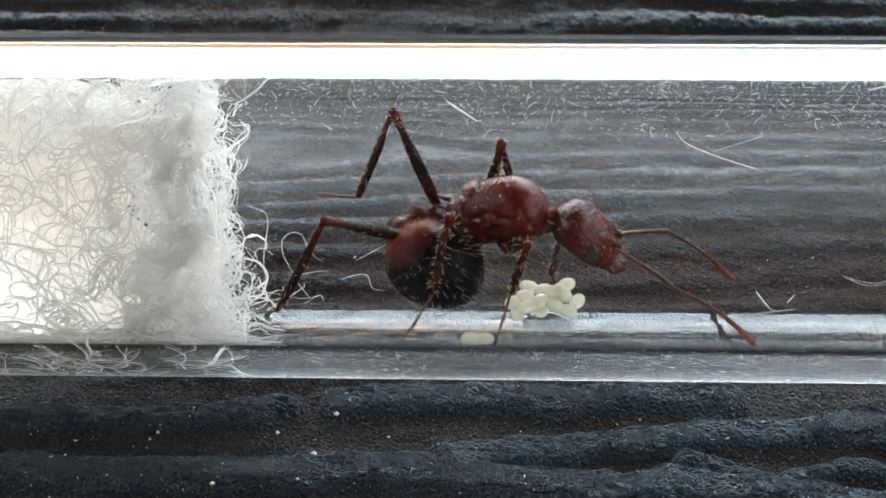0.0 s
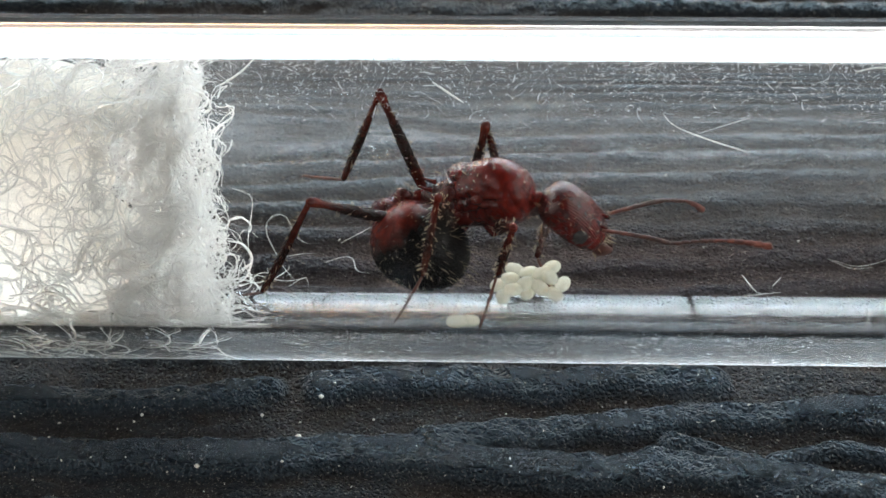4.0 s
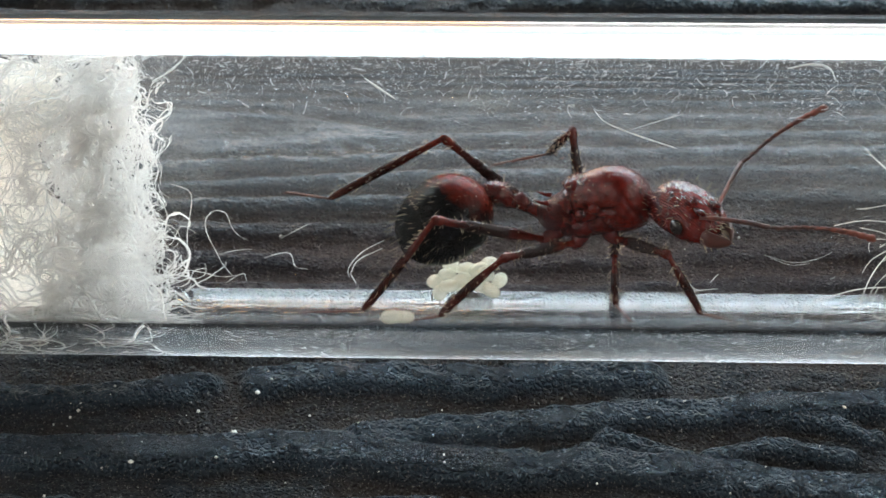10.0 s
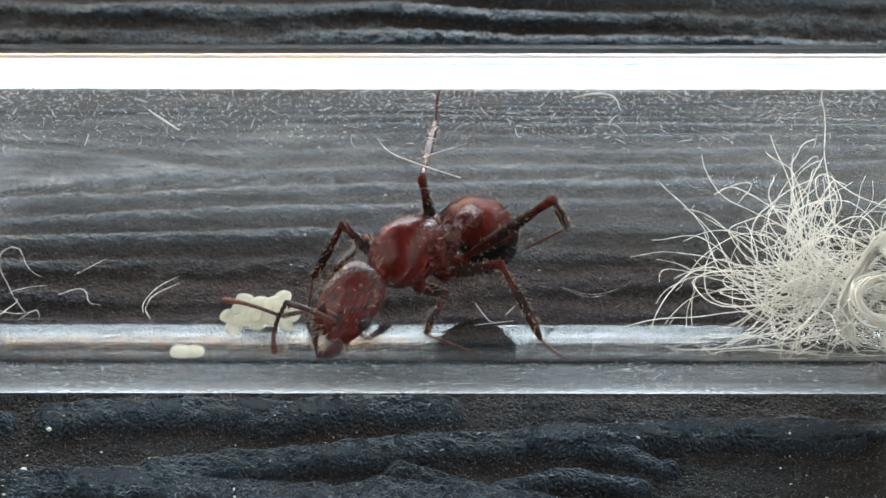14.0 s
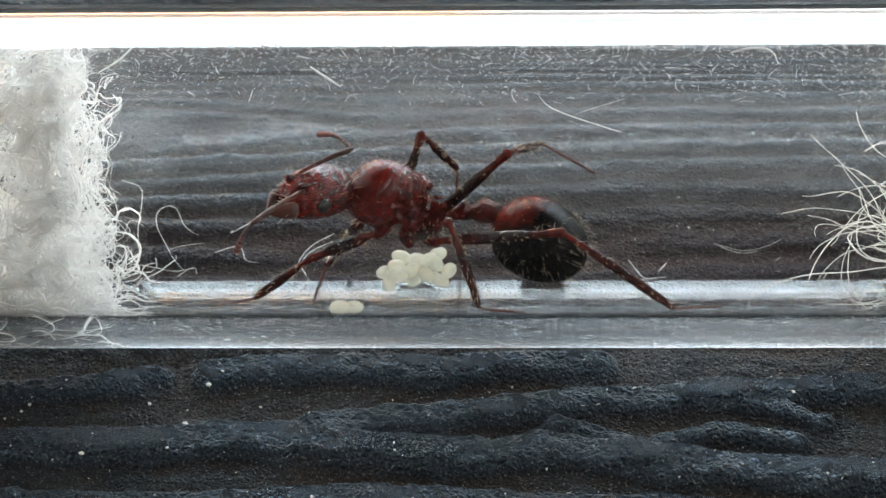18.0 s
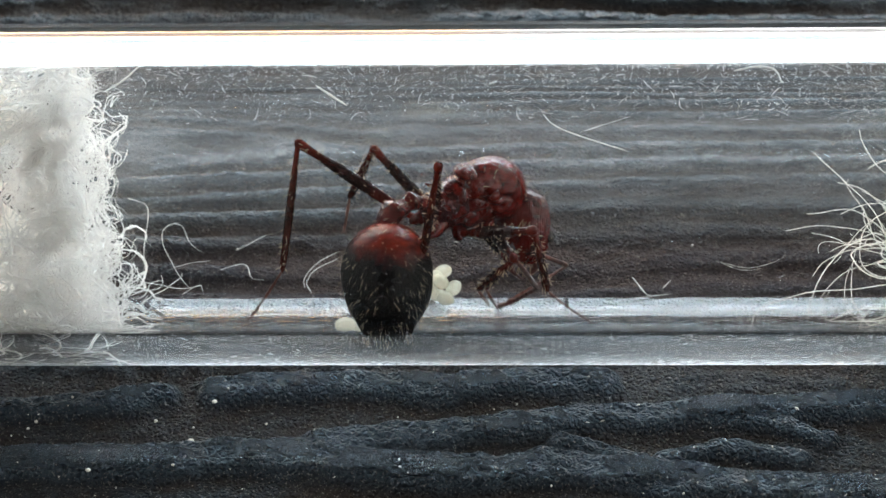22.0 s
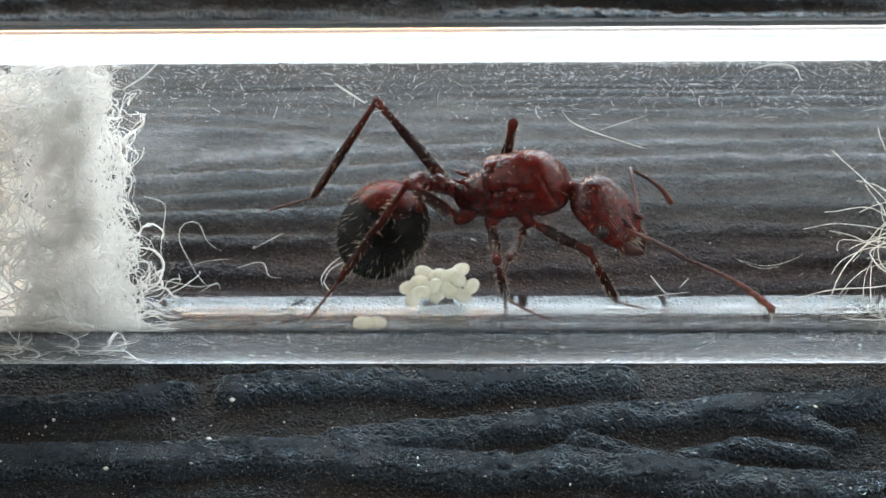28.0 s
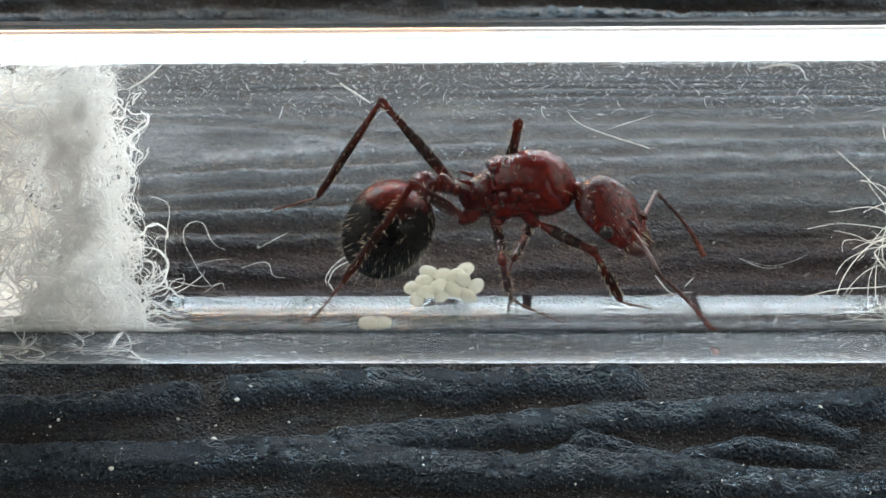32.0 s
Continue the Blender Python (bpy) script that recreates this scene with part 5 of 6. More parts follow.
def postures():
    stance(0, neck=(2.58, -0.2, -0.1), waist=(-1.4, 0.58, -0.73), up=(-0.14, 0.11, 0.98), face=(5.12, -0.51, -1.85), face_up=(0.57, 0.02, 0.82), hip=(-3.07, -0.55, -1.17), belly=(-1.46, -1.1, -1.89),
           elbows=((6.73, -1.78, -2), (6.61, 1.14, -1.92)), tips=((9.52, -3.84, -2.74), (8.98, 1.41, -4.47)),
           right=(((1.78, -2.39, 0.29), (1.21, -2.31, -1.94), (0.65, -3.42, -3.43)), ((-0.84, -2.11, 1.2), (-1.42, -2.92, -1.42), (-2.65, -3.17, -3.67)), ((-5.06, -1.82, 0.8), (-7, -1.77, -3.38), (-8.04, -0.48, -4.83))),
           left=(((2.98, 2.1, -2.43), (2.58, -0.09, -3.01), (3.37, -0.8, -4.78)), ((0.66, 1.63, 1.37), (1.22, 2.43, -1.25), (1.59, 3.83, -2.97)), ((-2.73, 1.77, 2.66), (-4.39, 2.59, -1.55), (-6, 4.14, -2.53))))
    stance(1, neck=(2.58, -0.2, -0.1), waist=(-1.4, 0.58, -0.73), up=(-0.14, 0.11, 0.98), face=(5.12, -0.51, -1.85), face_up=(0.57, 0.02, 0.82), hip=(-3.07, -0.55, -1.17), belly=(-1.46, -1.1, -1.89),
           elbows=((6.94, -1.38, -1.53), (6.7, 1.13, -1.14)), tips=((10.5, -1.89, -1.67), (8.17, 4.11, -2.25)),
           right=(((1.78, -2.39, 0.29), (1.21, -2.31, -1.94), (0.65, -3.42, -3.43)), ((-0.84, -2.11, 1.2), (-1.42, -2.92, -1.42), (-2.65, -3.17, -3.67)), ((-5.06, -1.82, 0.8), (-7, -1.77, -3.38), (-8.04, -0.48, -4.83))),
           left=(((2.98, 2.1, -2.43), (2.58, -0.09, -3.01), (3.37, -0.8, -4.78)), ((0.66, 1.63, 1.37), (1.22, 2.43, -1.25), (1.59, 3.83, -2.97)), ((-2.73, 1.77, 2.66), (-4.39, 2.59, -1.55), (-6, 4.14, -2.53))))
    stance(1.5, neck=(2.58, -0.2, -0.1), waist=(-1.4, 0.58, -0.73), up=(-0.14, 0.11, 0.98), face=(5.12, -0.51, -1.85), face_up=(0.57, 0.02, 0.82), hip=(-3.07, -0.55, -1.17), belly=(-1.46, -1.1, -1.89),
           elbows=((6.98, -1.2, -1.31), (6.9, 0.33, -0.6)), tips=((9.94, -2.24, 0.24), (8.87, 3.05, -1.58)),
           right=(((1.78, -2.39, 0.29), (1.21, -2.31, -1.94), (0.65, -3.42, -3.43)), ((-0.84, -2.11, 1.2), (-1.42, -2.92, -1.42), (-2.65, -3.17, -3.67)), ((-5.06, -1.82, 0.8), (-7, -1.77, -3.38), (-8.04, -0.48, -4.83))),
           left=(((2.98, 2.1, -2.43), (2.58, -0.09, -3.01), (3.37, -0.8, -4.78)), ((0.66, 1.63, 1.37), (1.22, 2.43, -1.25), (1.59, 3.83, -2.97)), ((-2.73, 1.77, 2.66), (-4.39, 2.59, -1.55), (-6, 4.14, -2.53))))
    stance(2, neck=(2.58, -0.2, -0.1), waist=(-1.4, 0.58, -0.73), up=(-0.14, 0.11, 0.98), face=(5.12, -0.51, -1.85), face_up=(0.57, 0.02, 0.82), hip=(-3.07, -0.55, -1.17), belly=(-1.46, -1.1, -1.89),
           elbows=((6.88, -1.53, -1.71), (6.64, 1.22, -1.55)), tips=((9.97, -3.16, -1.44), (7.69, -1.8, -0.17)),
           right=(((1.78, -2.39, 0.29), (1.21, -2.31, -1.94), (0.65, -3.42, -3.43)), ((-0.84, -2.11, 1.2), (-1.42, -2.92, -1.42), (-2.65, -3.17, -3.67)), ((-5.06, -1.82, 0.8), (-7, -1.77, -3.38), (-8.04, -0.48, -4.83))),
           left=(((2.98, 2.1, -2.43), (2.58, -0.09, -3.01), (3.37, -0.8, -4.78)), ((0.66, 1.63, 1.37), (1.22, 2.43, -1.25), (1.59, 3.83, -2.97)), ((-2.73, 1.77, 2.66), (-4.39, 2.59, -1.55), (-6, 4.14, -2.53))))
    stance(2.5, neck=(2.58, -0.2, -0.1), waist=(-1.4, 0.58, -0.73), up=(-0.14, 0.11, 0.98), face=(5.12, -0.51, -1.85), face_up=(0.57, 0.02, 0.82), hip=(-3.07, -0.55, -1.17), belly=(-1.46, -1.1, -1.89),
           elbows=((6.74, -1.78, -1.98), (6.79, 0.99, -1.28)), tips=((8.95, -4.4, -1.32), (8.35, 2.95, -3.6)),
           right=(((1.78, -2.39, 0.29), (1.21, -2.31, -1.94), (0.65, -3.42, -3.43)), ((-0.84, -2.11, 1.2), (-1.42, -2.92, -1.42), (-2.65, -3.17, -3.67)), ((-5.06, -1.82, 0.8), (-7, -1.77, -3.38), (-8.04, -0.48, -4.83))),
           left=(((2.98, 2.1, -2.43), (2.58, -0.09, -3.01), (3.37, -0.8, -4.78)), ((0.66, 1.63, 1.37), (1.22, 2.43, -1.25), (1.59, 3.83, -2.97)), ((-2.73, 1.77, 2.66), (-4.39, 2.59, -1.55), (-6, 4.14, -2.53))))
    stance(3, neck=(2.58, -0.2, -0.1), waist=(-1.4, 0.58, -0.73), up=(-0.14, 0.11, 0.98), face=(5.12, -0.51, -1.85), face_up=(0.57, 0.02, 0.82), hip=(-3.07, -0.55, -1.17), belly=(-1.46, -1.1, -1.89),
           elbows=((6.87, -1.56, -1.75), (6.72, 1.11, -1.17)), tips=((9.92, -3.27, -1.81), (8.21, 3.14, -3.45)),
           right=(((1.78, -2.39, 0.29), (1.21, -2.31, -1.94), (0.65, -3.42, -3.43)), ((-0.84, -2.11, 1.2), (-1.42, -2.92, -1.42), (-2.65, -3.17, -3.67)), ((-5.06, -1.82, 0.8), (-7, -1.77, -3.38), (-8.04, -0.48, -4.83))),
           left=(((2.98, 2.1, -2.43), (2.58, -0.09, -3.01), (3.37, -0.8, -4.78)), ((0.66, 1.63, 1.37), (1.22, 2.43, -1.25), (1.59, 3.83, -2.97)), ((-2.73, 1.77, 2.66), (-4.39, 2.59, -1.55), (-6, 4.14, -2.53))))
    stance(3.5, neck=(2.58, -0.2, -0.1), waist=(-1.4, 0.58, -0.73), up=(-0.14, 0.11, 0.98), face=(5.12, -0.51, -1.85), face_up=(0.57, 0.02, 0.82), hip=(-3.07, -0.55, -1.17), belly=(-1.46, -1.1, -1.89),
           elbows=((6.98, -1.19, -1.28), (6.81, 0.93, -1.12)), tips=((10.83, -1.43, -1.04), (8.18, 3.35, -3.24)),
           right=(((1.78, -2.39, 0.29), (1.21, -2.31, -1.94), (0.65, -3.42, -3.43)), ((-0.84, -2.11, 1.2), (-1.42, -2.92, -1.42), (-2.65, -3.17, -3.67)), ((-5.06, -1.82, 0.8), (-7, -1.77, -3.38), (-8.04, -0.48, -4.83))),
           left=(((2.98, 2.1, -2.43), (2.58, -0.09, -3.01), (3.37, -0.8, -4.78)), ((0.66, 1.63, 1.37), (1.22, 2.43, -1.25), (1.59, 3.83, -2.97)), ((-2.73, 1.77, 2.66), (-4.39, 2.59, -1.55), (-6, 4.14, -2.53))))
    stance(6, neck=(2.94, -0.14, -0.27), waist=(-1.1, 0.36, -0.77), up=(-0.11, 0.09, 0.99), face=(5.66, -0.11, -1.82), face_up=(0.6, 0.04, 0.8), hip=(-2.75, -0.32, -1.4), belly=(-1.19, -0.89, -2.16),
           elbows=((7.36, -1.31, -1.85), (7.26, 1.58, -1.81)), tips=((10.34, -3.72, -2.31), (9.44, -1.18, -1.87)),
           right=(((2.16, -2.41, 0.24), (1.53, -2.49, -1.97), (0.68, -3.42, -3.44)), ((0.13, -2.02, 1.37), (-0.03, -3.98, -0.63), (-0.24, -3.85, -2.95)), ((-4.78, -1.83, 0.76), (-6.92, -1.84, -3.31), (-7.99, -0.47, -4.83))),
           left=(((3.13, 2.02, -2.95), (2.75, -0.24, -2.75), (3.06, -0.97, -4.75)), ((0.74, 1.57, 1.5), (1.18, 3.37, -0.6), (1.45, 3.99, -2.76)), ((-2.38, 2.52, 2.52), (-4.28, 2.62, -1.67), (-5.88, 4.13, -2.54))))
    stance(7, neck=(3.24, -0.21, -0.3), waist=(-0.79, 0.44, -0.77), up=(-0.1, 0.09, 0.99), face=(5.86, -0.4, -2.04), face_up=(0.6, 0.02, 0.8), hip=(-2.36, -0.32, -1.51), belly=(-0.83, -0.91, -2.3),
           elbows=((7.6, -1.36, -1.82), (6.99, 1.75, -1.29)), tips=((10.89, -2.5, -2.65), (10.94, 1.85, -0.68)),
           right=(((3.13, -2.17, -0.01), (2.87, -1.88, -2.28), (1.86, -2.35, -4.24)), ((0.07, -2.97, 0.57), (-0.04, -2.35, -2.15), (-0.27, -1.55, -4.6)), ((-4.38, -2.08, 0.72), (-6.56, -1.79, -3.32), (-7.74, -0.41, -4.84))),
           left=(((3.81, 1.97, -2.44), (3.23, -0.23, -2.77), (3.33, -0.89, -4.78)), ((1.33, 1.56, 1.45), (1.76, 3.32, -0.69), (2.03, 4, -2.76)), ((-2.1, 2.16, 2.66), (-3.87, 2.59, -1.57), (-5.53, 4.09, -2.64))))
    stance(8, neck=(4.89, -0.28, -0.05), waist=(0.98, 0.5, -1), up=(-0.21, 0.13, 0.97), face=(7.47, -0.33, -2.03), face_up=(0.64, 0.08, 0.76), hip=(-1.13, -0.01, -1.44), belly=(-0.44, -0.83, -2.76),
           elbows=((8.9, -1.55, -1.97), (7.74, 2.05, -2.06)), tips=((12.13, -3.13, -2.99), (8.57, -0.21, 0.47)),
           right=(((4.79, -2.13, -0.01), (5.09, -3.33, -1.96), (5.75, -3.05, -3.77)), ((0.58, -3.07, -0.03), (-0.25, -2.02, -2.49), (-0.57, -3.21, -3.64)), ((-3.42, -1.57, -0.4), (-6.86, -1.86, -3.45), (-8.03, -0.36, -4.84))),
           left=(((3.54, 0.9, -4.16), (3.02, -1.19, -3.34), (3.45, -0.75, -4.79)), ((1.97, 2.48, 1.02), (1.81, 3.56, -1.55), (2.13, 3.84, -2.94)), ((-1.2, 2.85, 1.62), (-3.94, 2.94, -2.08), (-5.65, 4.01, -2.71))))
    stance(9, neck=(6, -0.54, -0.61), waist=(1.73, 0.05, -1.28), up=(-0.15, 0.11, 0.98), face=(8.33, -0.32, -2.64), face_up=(0.64, 0.16, 0.75), hip=(0.71, -0.85, -0.57), belly=(0.06, -1.13, -1.7),
           elbows=((10.45, -0.77, -1.6), (9.19, 1.28, -0.24)), tips=((14.31, -1.51, -1.8), (12.2, 2.95, -0.85)),
           right=(((5.88, -2.56, -0.33), (5.5, -2.12, -2.56), (6.33, -2.23, -4.31)), ((2.53, -3.31, 0.08), (0.79, -4.34, -1.85), (-0.39, -3.29, -3.56)), ((-2.54, -1.28, -2.19), (-6.46, -0.75, -4.53), (-8.18, 0.45, -4.82))),
           left=(((6.37, 1.18, -3.62), (6.99, -0.94, -4.24), (8, -2.57, -4.12)), ((2.64, 2.32, 0.43), (2.14, 4.1, -1.67), (2.2, 3.85, -2.93)), ((-0.55, 2.27, 1.15), (-3.62, 2.97, -2.21), (-5.42, 3.9, -2.86))))
    stance(10, neck=(8.86, -0.4, -0.24), waist=(4.92, 0.23, -1.21), up=(-0.22, 0.12, 0.97), face=(11.29, -2.7, 0.24), face_up=(-0.05, 0.16, 0.99), hip=(3.5, 0.48, -0.84), belly=(1.72, -0.39, -1.8),
           elbows=((12.82, -2.71, 0.44), (11.8, 0.5, 0.7)), tips=((16.68, -3.38, 0.44), (14.84, 1.32, 2.62)),
           right=(((9.43, -2.69, -0.71), (10.43, -3.43, -2.65), (11.67, -2.54, -4.13)), ((3.83, -2.53, -1.52), (1.58, -4.07, -2.14), (0.18, -3.06, -3.77)), ((1.71, -2.2, 0.13), (-1.18, -2.81, -3.4), (-3.29, -2.11, -4.37))),
           left=(((7.57, 1.16, -4.08), (7.6, -1.01, -4.83), (8.05, -2.54, -4.13)), ((6.03, 2.48, 0.61), (5.17, 4.08, -1.52), (4.14, 4.4, -2.02)), ((1.5, 2.32, 0.4), (-2.52, 1.18, -1.52), (-4.69, 2.96, -2.56))))
    stance(11, neck=(15.38, 0.09, -0.39), waist=(11.29, 0.27, -0.48), up=(-0.02, 0.08, 1), face=(17.84, -1.81, -0.27), face_up=(0.01, 0.08, 1), hip=(9.39, 0.04, -0.78), belly=(8.33, -0.88, -1.89),
           elbows=((18.95, -3.05, 0.54), (19.35, 0.22, -0.88)), tips=((21.85, -1.59, -0.78), (22.49, 1.4, -1.88)),
           right=(((15.54, -2.26, -0.61), (15.79, -3.41, -2.59), (16.83, -2.64, -4.07)), ((11.28, -2.91, 0.48), (10.28, -4.6, -1.52), (9.06, -3.75, -3.08)), ((7.31, -1.88, 0.4), (4.36, -3.31, -2.83), (2.52, -2.34, -4.25))),
           left=(((15.33, 1.82, -3.4), (15.69, 0.09, -4.87), (16.21, -1.56, -4.59)), ((13.19, 1.14, 1.33), (13.07, 3.03, -0.73), (13.33, 4.01, -2.73)), ((7.62, 2.49, 0.79), (3.44, 2.07, -1.07), (1.5, 3.38, -1.87))))
    stance(12, neck=(17.11, -0.88, -0.34), waist=(13.15, 0.61, -1.35), up=(-0.21, 0.14, 0.97), face=(19.97, -2.5, -0.64), face_up=(0.11, -0.01, 0.99), hip=(11.75, 0.68, -1.26), belly=(10.34, 0.08, -2),
           elbows=((21.38, -3.08, 0.41), (21.13, -0.31, 0.95)), tips=((23.35, -1.52, -2.04), (24.81, -1, 1.01)),
           right=(((17.62, -2.73, -0.91), (18.59, -2.51, -2.99), (19.94, -3.8, -3.01)), ((12.87, -2.76, -0.3), (11.33, -4.38, -1.97), (10.28, -3.24, -3.61)), ((9.02, -0.06, -2.79), (4.88, -1, -4.56), (3.61, -2.9, -3.89))),
           left=(((17.52, -2.08, -0.9), (18.22, -2.44, -3.06), (18.96, -1.56, -4.59)), ((14.03, 2.22, 0.73), (12.91, 4.2, -0.9), (12.35, 4.39, -2.03)), ((10.49, 2.84, 0.71), (6.56, 3.11, -1.67), (4.48, 4.15, -2.49))))
    stance(13, neck=(10.56, -1.04, 0.03), waist=(7.58, 1.74, -0.41), up=(-0.05, 0.1, 0.99), face=(12.15, -3.96, -0.27), face_up=(0.04, -0.09, 1), hip=(5.91, 2.35, -1.09), belly=(4.52, 2.48, -2.05),
           elbows=((11.82, -4.58, 0.4), (14.04, -2.44, -0.17)), tips=((12.43, -3.11, -2.74), (14.1, -2.12, -3.66)),
           right=(((8.97, -2.79, 0), (9.18, -3.15, -2.26), (9.61, -2.31, -4.26)), ((6.19, -2.07, 0.04), (5.78, -3.73, -2.18), (4.78, -2.73, -4.01)), ((3.27, 0.28, 1.08), (1.43, 0.41, -3.13), (-0.14, 1.6, -4.58))),
           left=(((12.34, 0.77, -0.67), (13.05, 1.08, -2.83), (13.47, 0.82, -4.78)), ((11.03, 1.96, 1.17), (12.08, 2.32, -1.4), (12.4, 3.62, -3.23)), ((7.85, 1.24, 3.51), (6.54, 4.35, 0.39), (6.12, 4.57, -1.63))))
    stance(13.45, neck=(8.6, -2.02, -0.67), waist=(8.21, 2.06, -0.48), up=(0.01, -0.05, 1), face=(8.31, -5.11, -0.76), face_up=(-0.01, -0.03, 1), hip=(7.48, 3.69, -1.11), belly=(6.61, 3.54, -2.57),
           elbows=((6.79, -4.59, 0.37), (9.71, -3.44, -2.39)), tips=((5.11, -2.72, -2.09), (10.49, -0.29, -3.7)),
           right=(((6.5, 1.08, -3.24), (6.57, -1.22, -3.17), (7.55, -2.76, -3.99)), ((4.82, -0.38, -0.35), (3.94, 0.99, -2.62), (3.71, 2.24, -4.3)), ((5.09, 1.12, 2.64), (2.52, 2.71, -0.83), (1.74, 4.07, -2.63))),
           left=(((10.52, -2.04, -0.44), (10.86, -3.12, -2.45), (11.18, -2.28, -4.28)), ((11.75, 1.23, 0.23), (12.68, 1.43, -2.41), (13.46, 3.04, -3.78)), ((9.75, 0.65, 3.19), (9.78, 4.93, 1.5), (9.84, 4.3, 2.25))))
    stance(13.8, neck=(7.1, -2.04, -0.57), waist=(8.94, 1.55, -1.35), up=(0.06, 0.18, 0.98), face=(5.28, -4.51, -1.26), face_up=(-0.16, -0.23, 0.96), hip=(9.23, 3.28, -1.92), belly=(9.34, 4.17, -3.37),
           elbows=((3.83, -2.48, -2.26), (5.55, -4.58, 0.47)), tips=((2.87, -1.4, -4.48), (4.59, -3.95, -2.63)),
           right=(((4.59, -0.08, -0.55), (4.28, 0, -2.82), (3.99, 0.35, -4.84)), ((5.74, 3.49, -3.06), (5.05, 0.81, -2.68), (4.78, 0.95, -4.76)), ((6.35, 4.98, 1.05), (7.12, 1.29, 3.68), (7.14, 3.96, 2.79))),
           left=(((8.15, -3.18, -0.44), (8.09, -2.83, -2.71), (9.05, -2.24, -4.3)), ((10.31, -1.93, -0.06), (11.55, -3.67, -1.86), (12.4, -2.96, -3.84)), ((11.87, -0.61, 1.4), (13.05, 1.95, -2.23), (12.31, 2.98, -3.83))))
    stance(14.1, neck=(6.37, -1.81, -0.76), waist=(9.17, 1.1, -1.46), up=(0.09, 0.15, 0.98), face=(4.38, -4, -1.85), face_up=(-0.26, -0.32, 0.91), hip=(9.87, 2.54, -2.11), belly=(10.09, 3.3, -3.62),
           elbows=((3, -1.93, -2.71), (3.66, -4.6, -0.21)), tips=((0.63, 0.53, -3.48), (2.61, -3.36, -3.28)),
           right=(((4.97, 1.59, -1.15), (4.18, 0.33, -2.9), (3.9, 0.25, -4.84)), ((5.54, 3.22, -3.33), (4.87, 0.55, -2.81), (4.61, 0.25, -4.84)), ((8.79, 0.68, 2.64), (8.8, 4.87, 0.73), (8.8, 4.45, 1.92))),
           left=(((8.41, 0.73, -3.42), (8.17, -1.41, -4.22), (9.86, -2.32, -4.26)), ((10.71, -2.13, -0.75), (12.21, -4.4, -1.42), (13.28, -3.65, -3.19)), ((12.41, -0.55, 1.06), (13.21, 2.63, -2.17), (11.94, 3.34, -3.51))))
    stance(15, neck=(4.4, -0.88, -0.16), waist=(7.97, 0.63, -1.49), up=(0.28, 0.18, 0.94), face=(1.94, -2.62, -0.88), face_up=(-0.22, -0.1, 0.97), hip=(9.68, -0.06, -1.03), belly=(11, -0.47, -2.03),
           elbows=((2.44, -0.29, -2.18), (1.45, -4.54, 0.29)), tips=((2.25, -3.7, -1.5), (0.54, -3.35, -2.88)),
           right=(((3.77, 0.06, 0.42), (4.01, 0.8, -1.74), (3.96, -0.97, -4.75)), ((6.44, 3.92, -2.56), (5.93, 1.17, -2.54), (5.52, 1.85, -4.49)), ((7.97, -0.34, 2.38), (9.15, 3.08, -0.46), (8.65, 4.45, -1.94))),
           left=(((5.28, -2.77, 0.19), (5.1, -3.08, -2.09), (5.02, -2.67, -4.05)), ((8.29, -2.9, -0.1), (9.75, -4.53, -1.83), (11.06, -3.63, -3.21)), ((11.97, 1.97, -3.49), (13.28, -2.44, -3.35), (15.03, -1.24, -4.69))))
    stance(15.5, neck=(4.37, -0.73, -0.29), waist=(8.09, 0.1, -1.81), up=(0.35, 0.15, 0.93), face=(1.81, -2.44, -0.64), face_up=(-0.12, -0.02, 0.99), hip=(9.25, -1.15, -0.99), belly=(10.7, -1.57, -1.79),
           elbows=((3.57, -0.5, 1.3), (0.25, -2.59, -0.04)), tips=((3.87, 2.83, 2.34), (-3.85, -3.38, -0.11)),
           right=(((4.39, 1.72, -3.57), (4.09, -0.5, -3.04), (4.25, -0.92, -4.76)), ((6.38, 3.59, -3.21), (6.27, 0.79, -3.29), (6.04, 0.84, -4.78)), ((8.28, -0.35, 2.14), (9.4, 2.89, -0.93), (9.02, 4.1, -2.59))),
           left=(((4.45, -2.79, -0.21), (3.37, -4.22, -1.65), (2.46, -3.54, -3.31)), ((8.55, -2.95, -0.32), (9.8, -3.96, -2.61), (11.02, -2.95, -3.85)), ((11.74, 1.38, -4.43), (13.29, -2.77, -3.17), (15.02, -1.25, -4.68))))
    stance(17.5, neck=(-1.43, -0.99, -0.56), waist=(2.3, 0.36, -1.6), up=(0.22, 0.13, 0.97), face=(-3.99, -2.73, -0.71), face_up=(-0.06, 0, 1), hip=(3.84, -0.41, -0.78), belly=(5.32, -0.9, -1.44),
           elbows=((-5.59, -0.55, -0.46), (-5.32, -2.36, 0.64)), tips=((-8.16, 1.54, -1.62), (-8.23, -3.85, 1.9)),
           right=(((-1.16, 0.56, -4.41), (-1.18, -1.43, -3.24), (-1.51, -1.21, -4.7)), ((2.08, 1.5, 0.54), (3.55, 2.04, -1.78), (3.57, 3.41, -3.45)), ((5.48, 2.7, -0.17), (9.22, 2.15, -2.8), (11.3, 2.88, -3.9))),
           left=(((-1.73, -2.79, -0.96), (-3, -3.71, -2.64), (-4.01, -2.72, -4.01)), ((2.44, -3.19, -0.34), (4.47, -4.58, -1.68), (5.59, -3.63, -3.21)), ((6.78, -1.5, -2.08), (10.87, -3.33, -3.13), (13.03, -2.44, -4.19))))
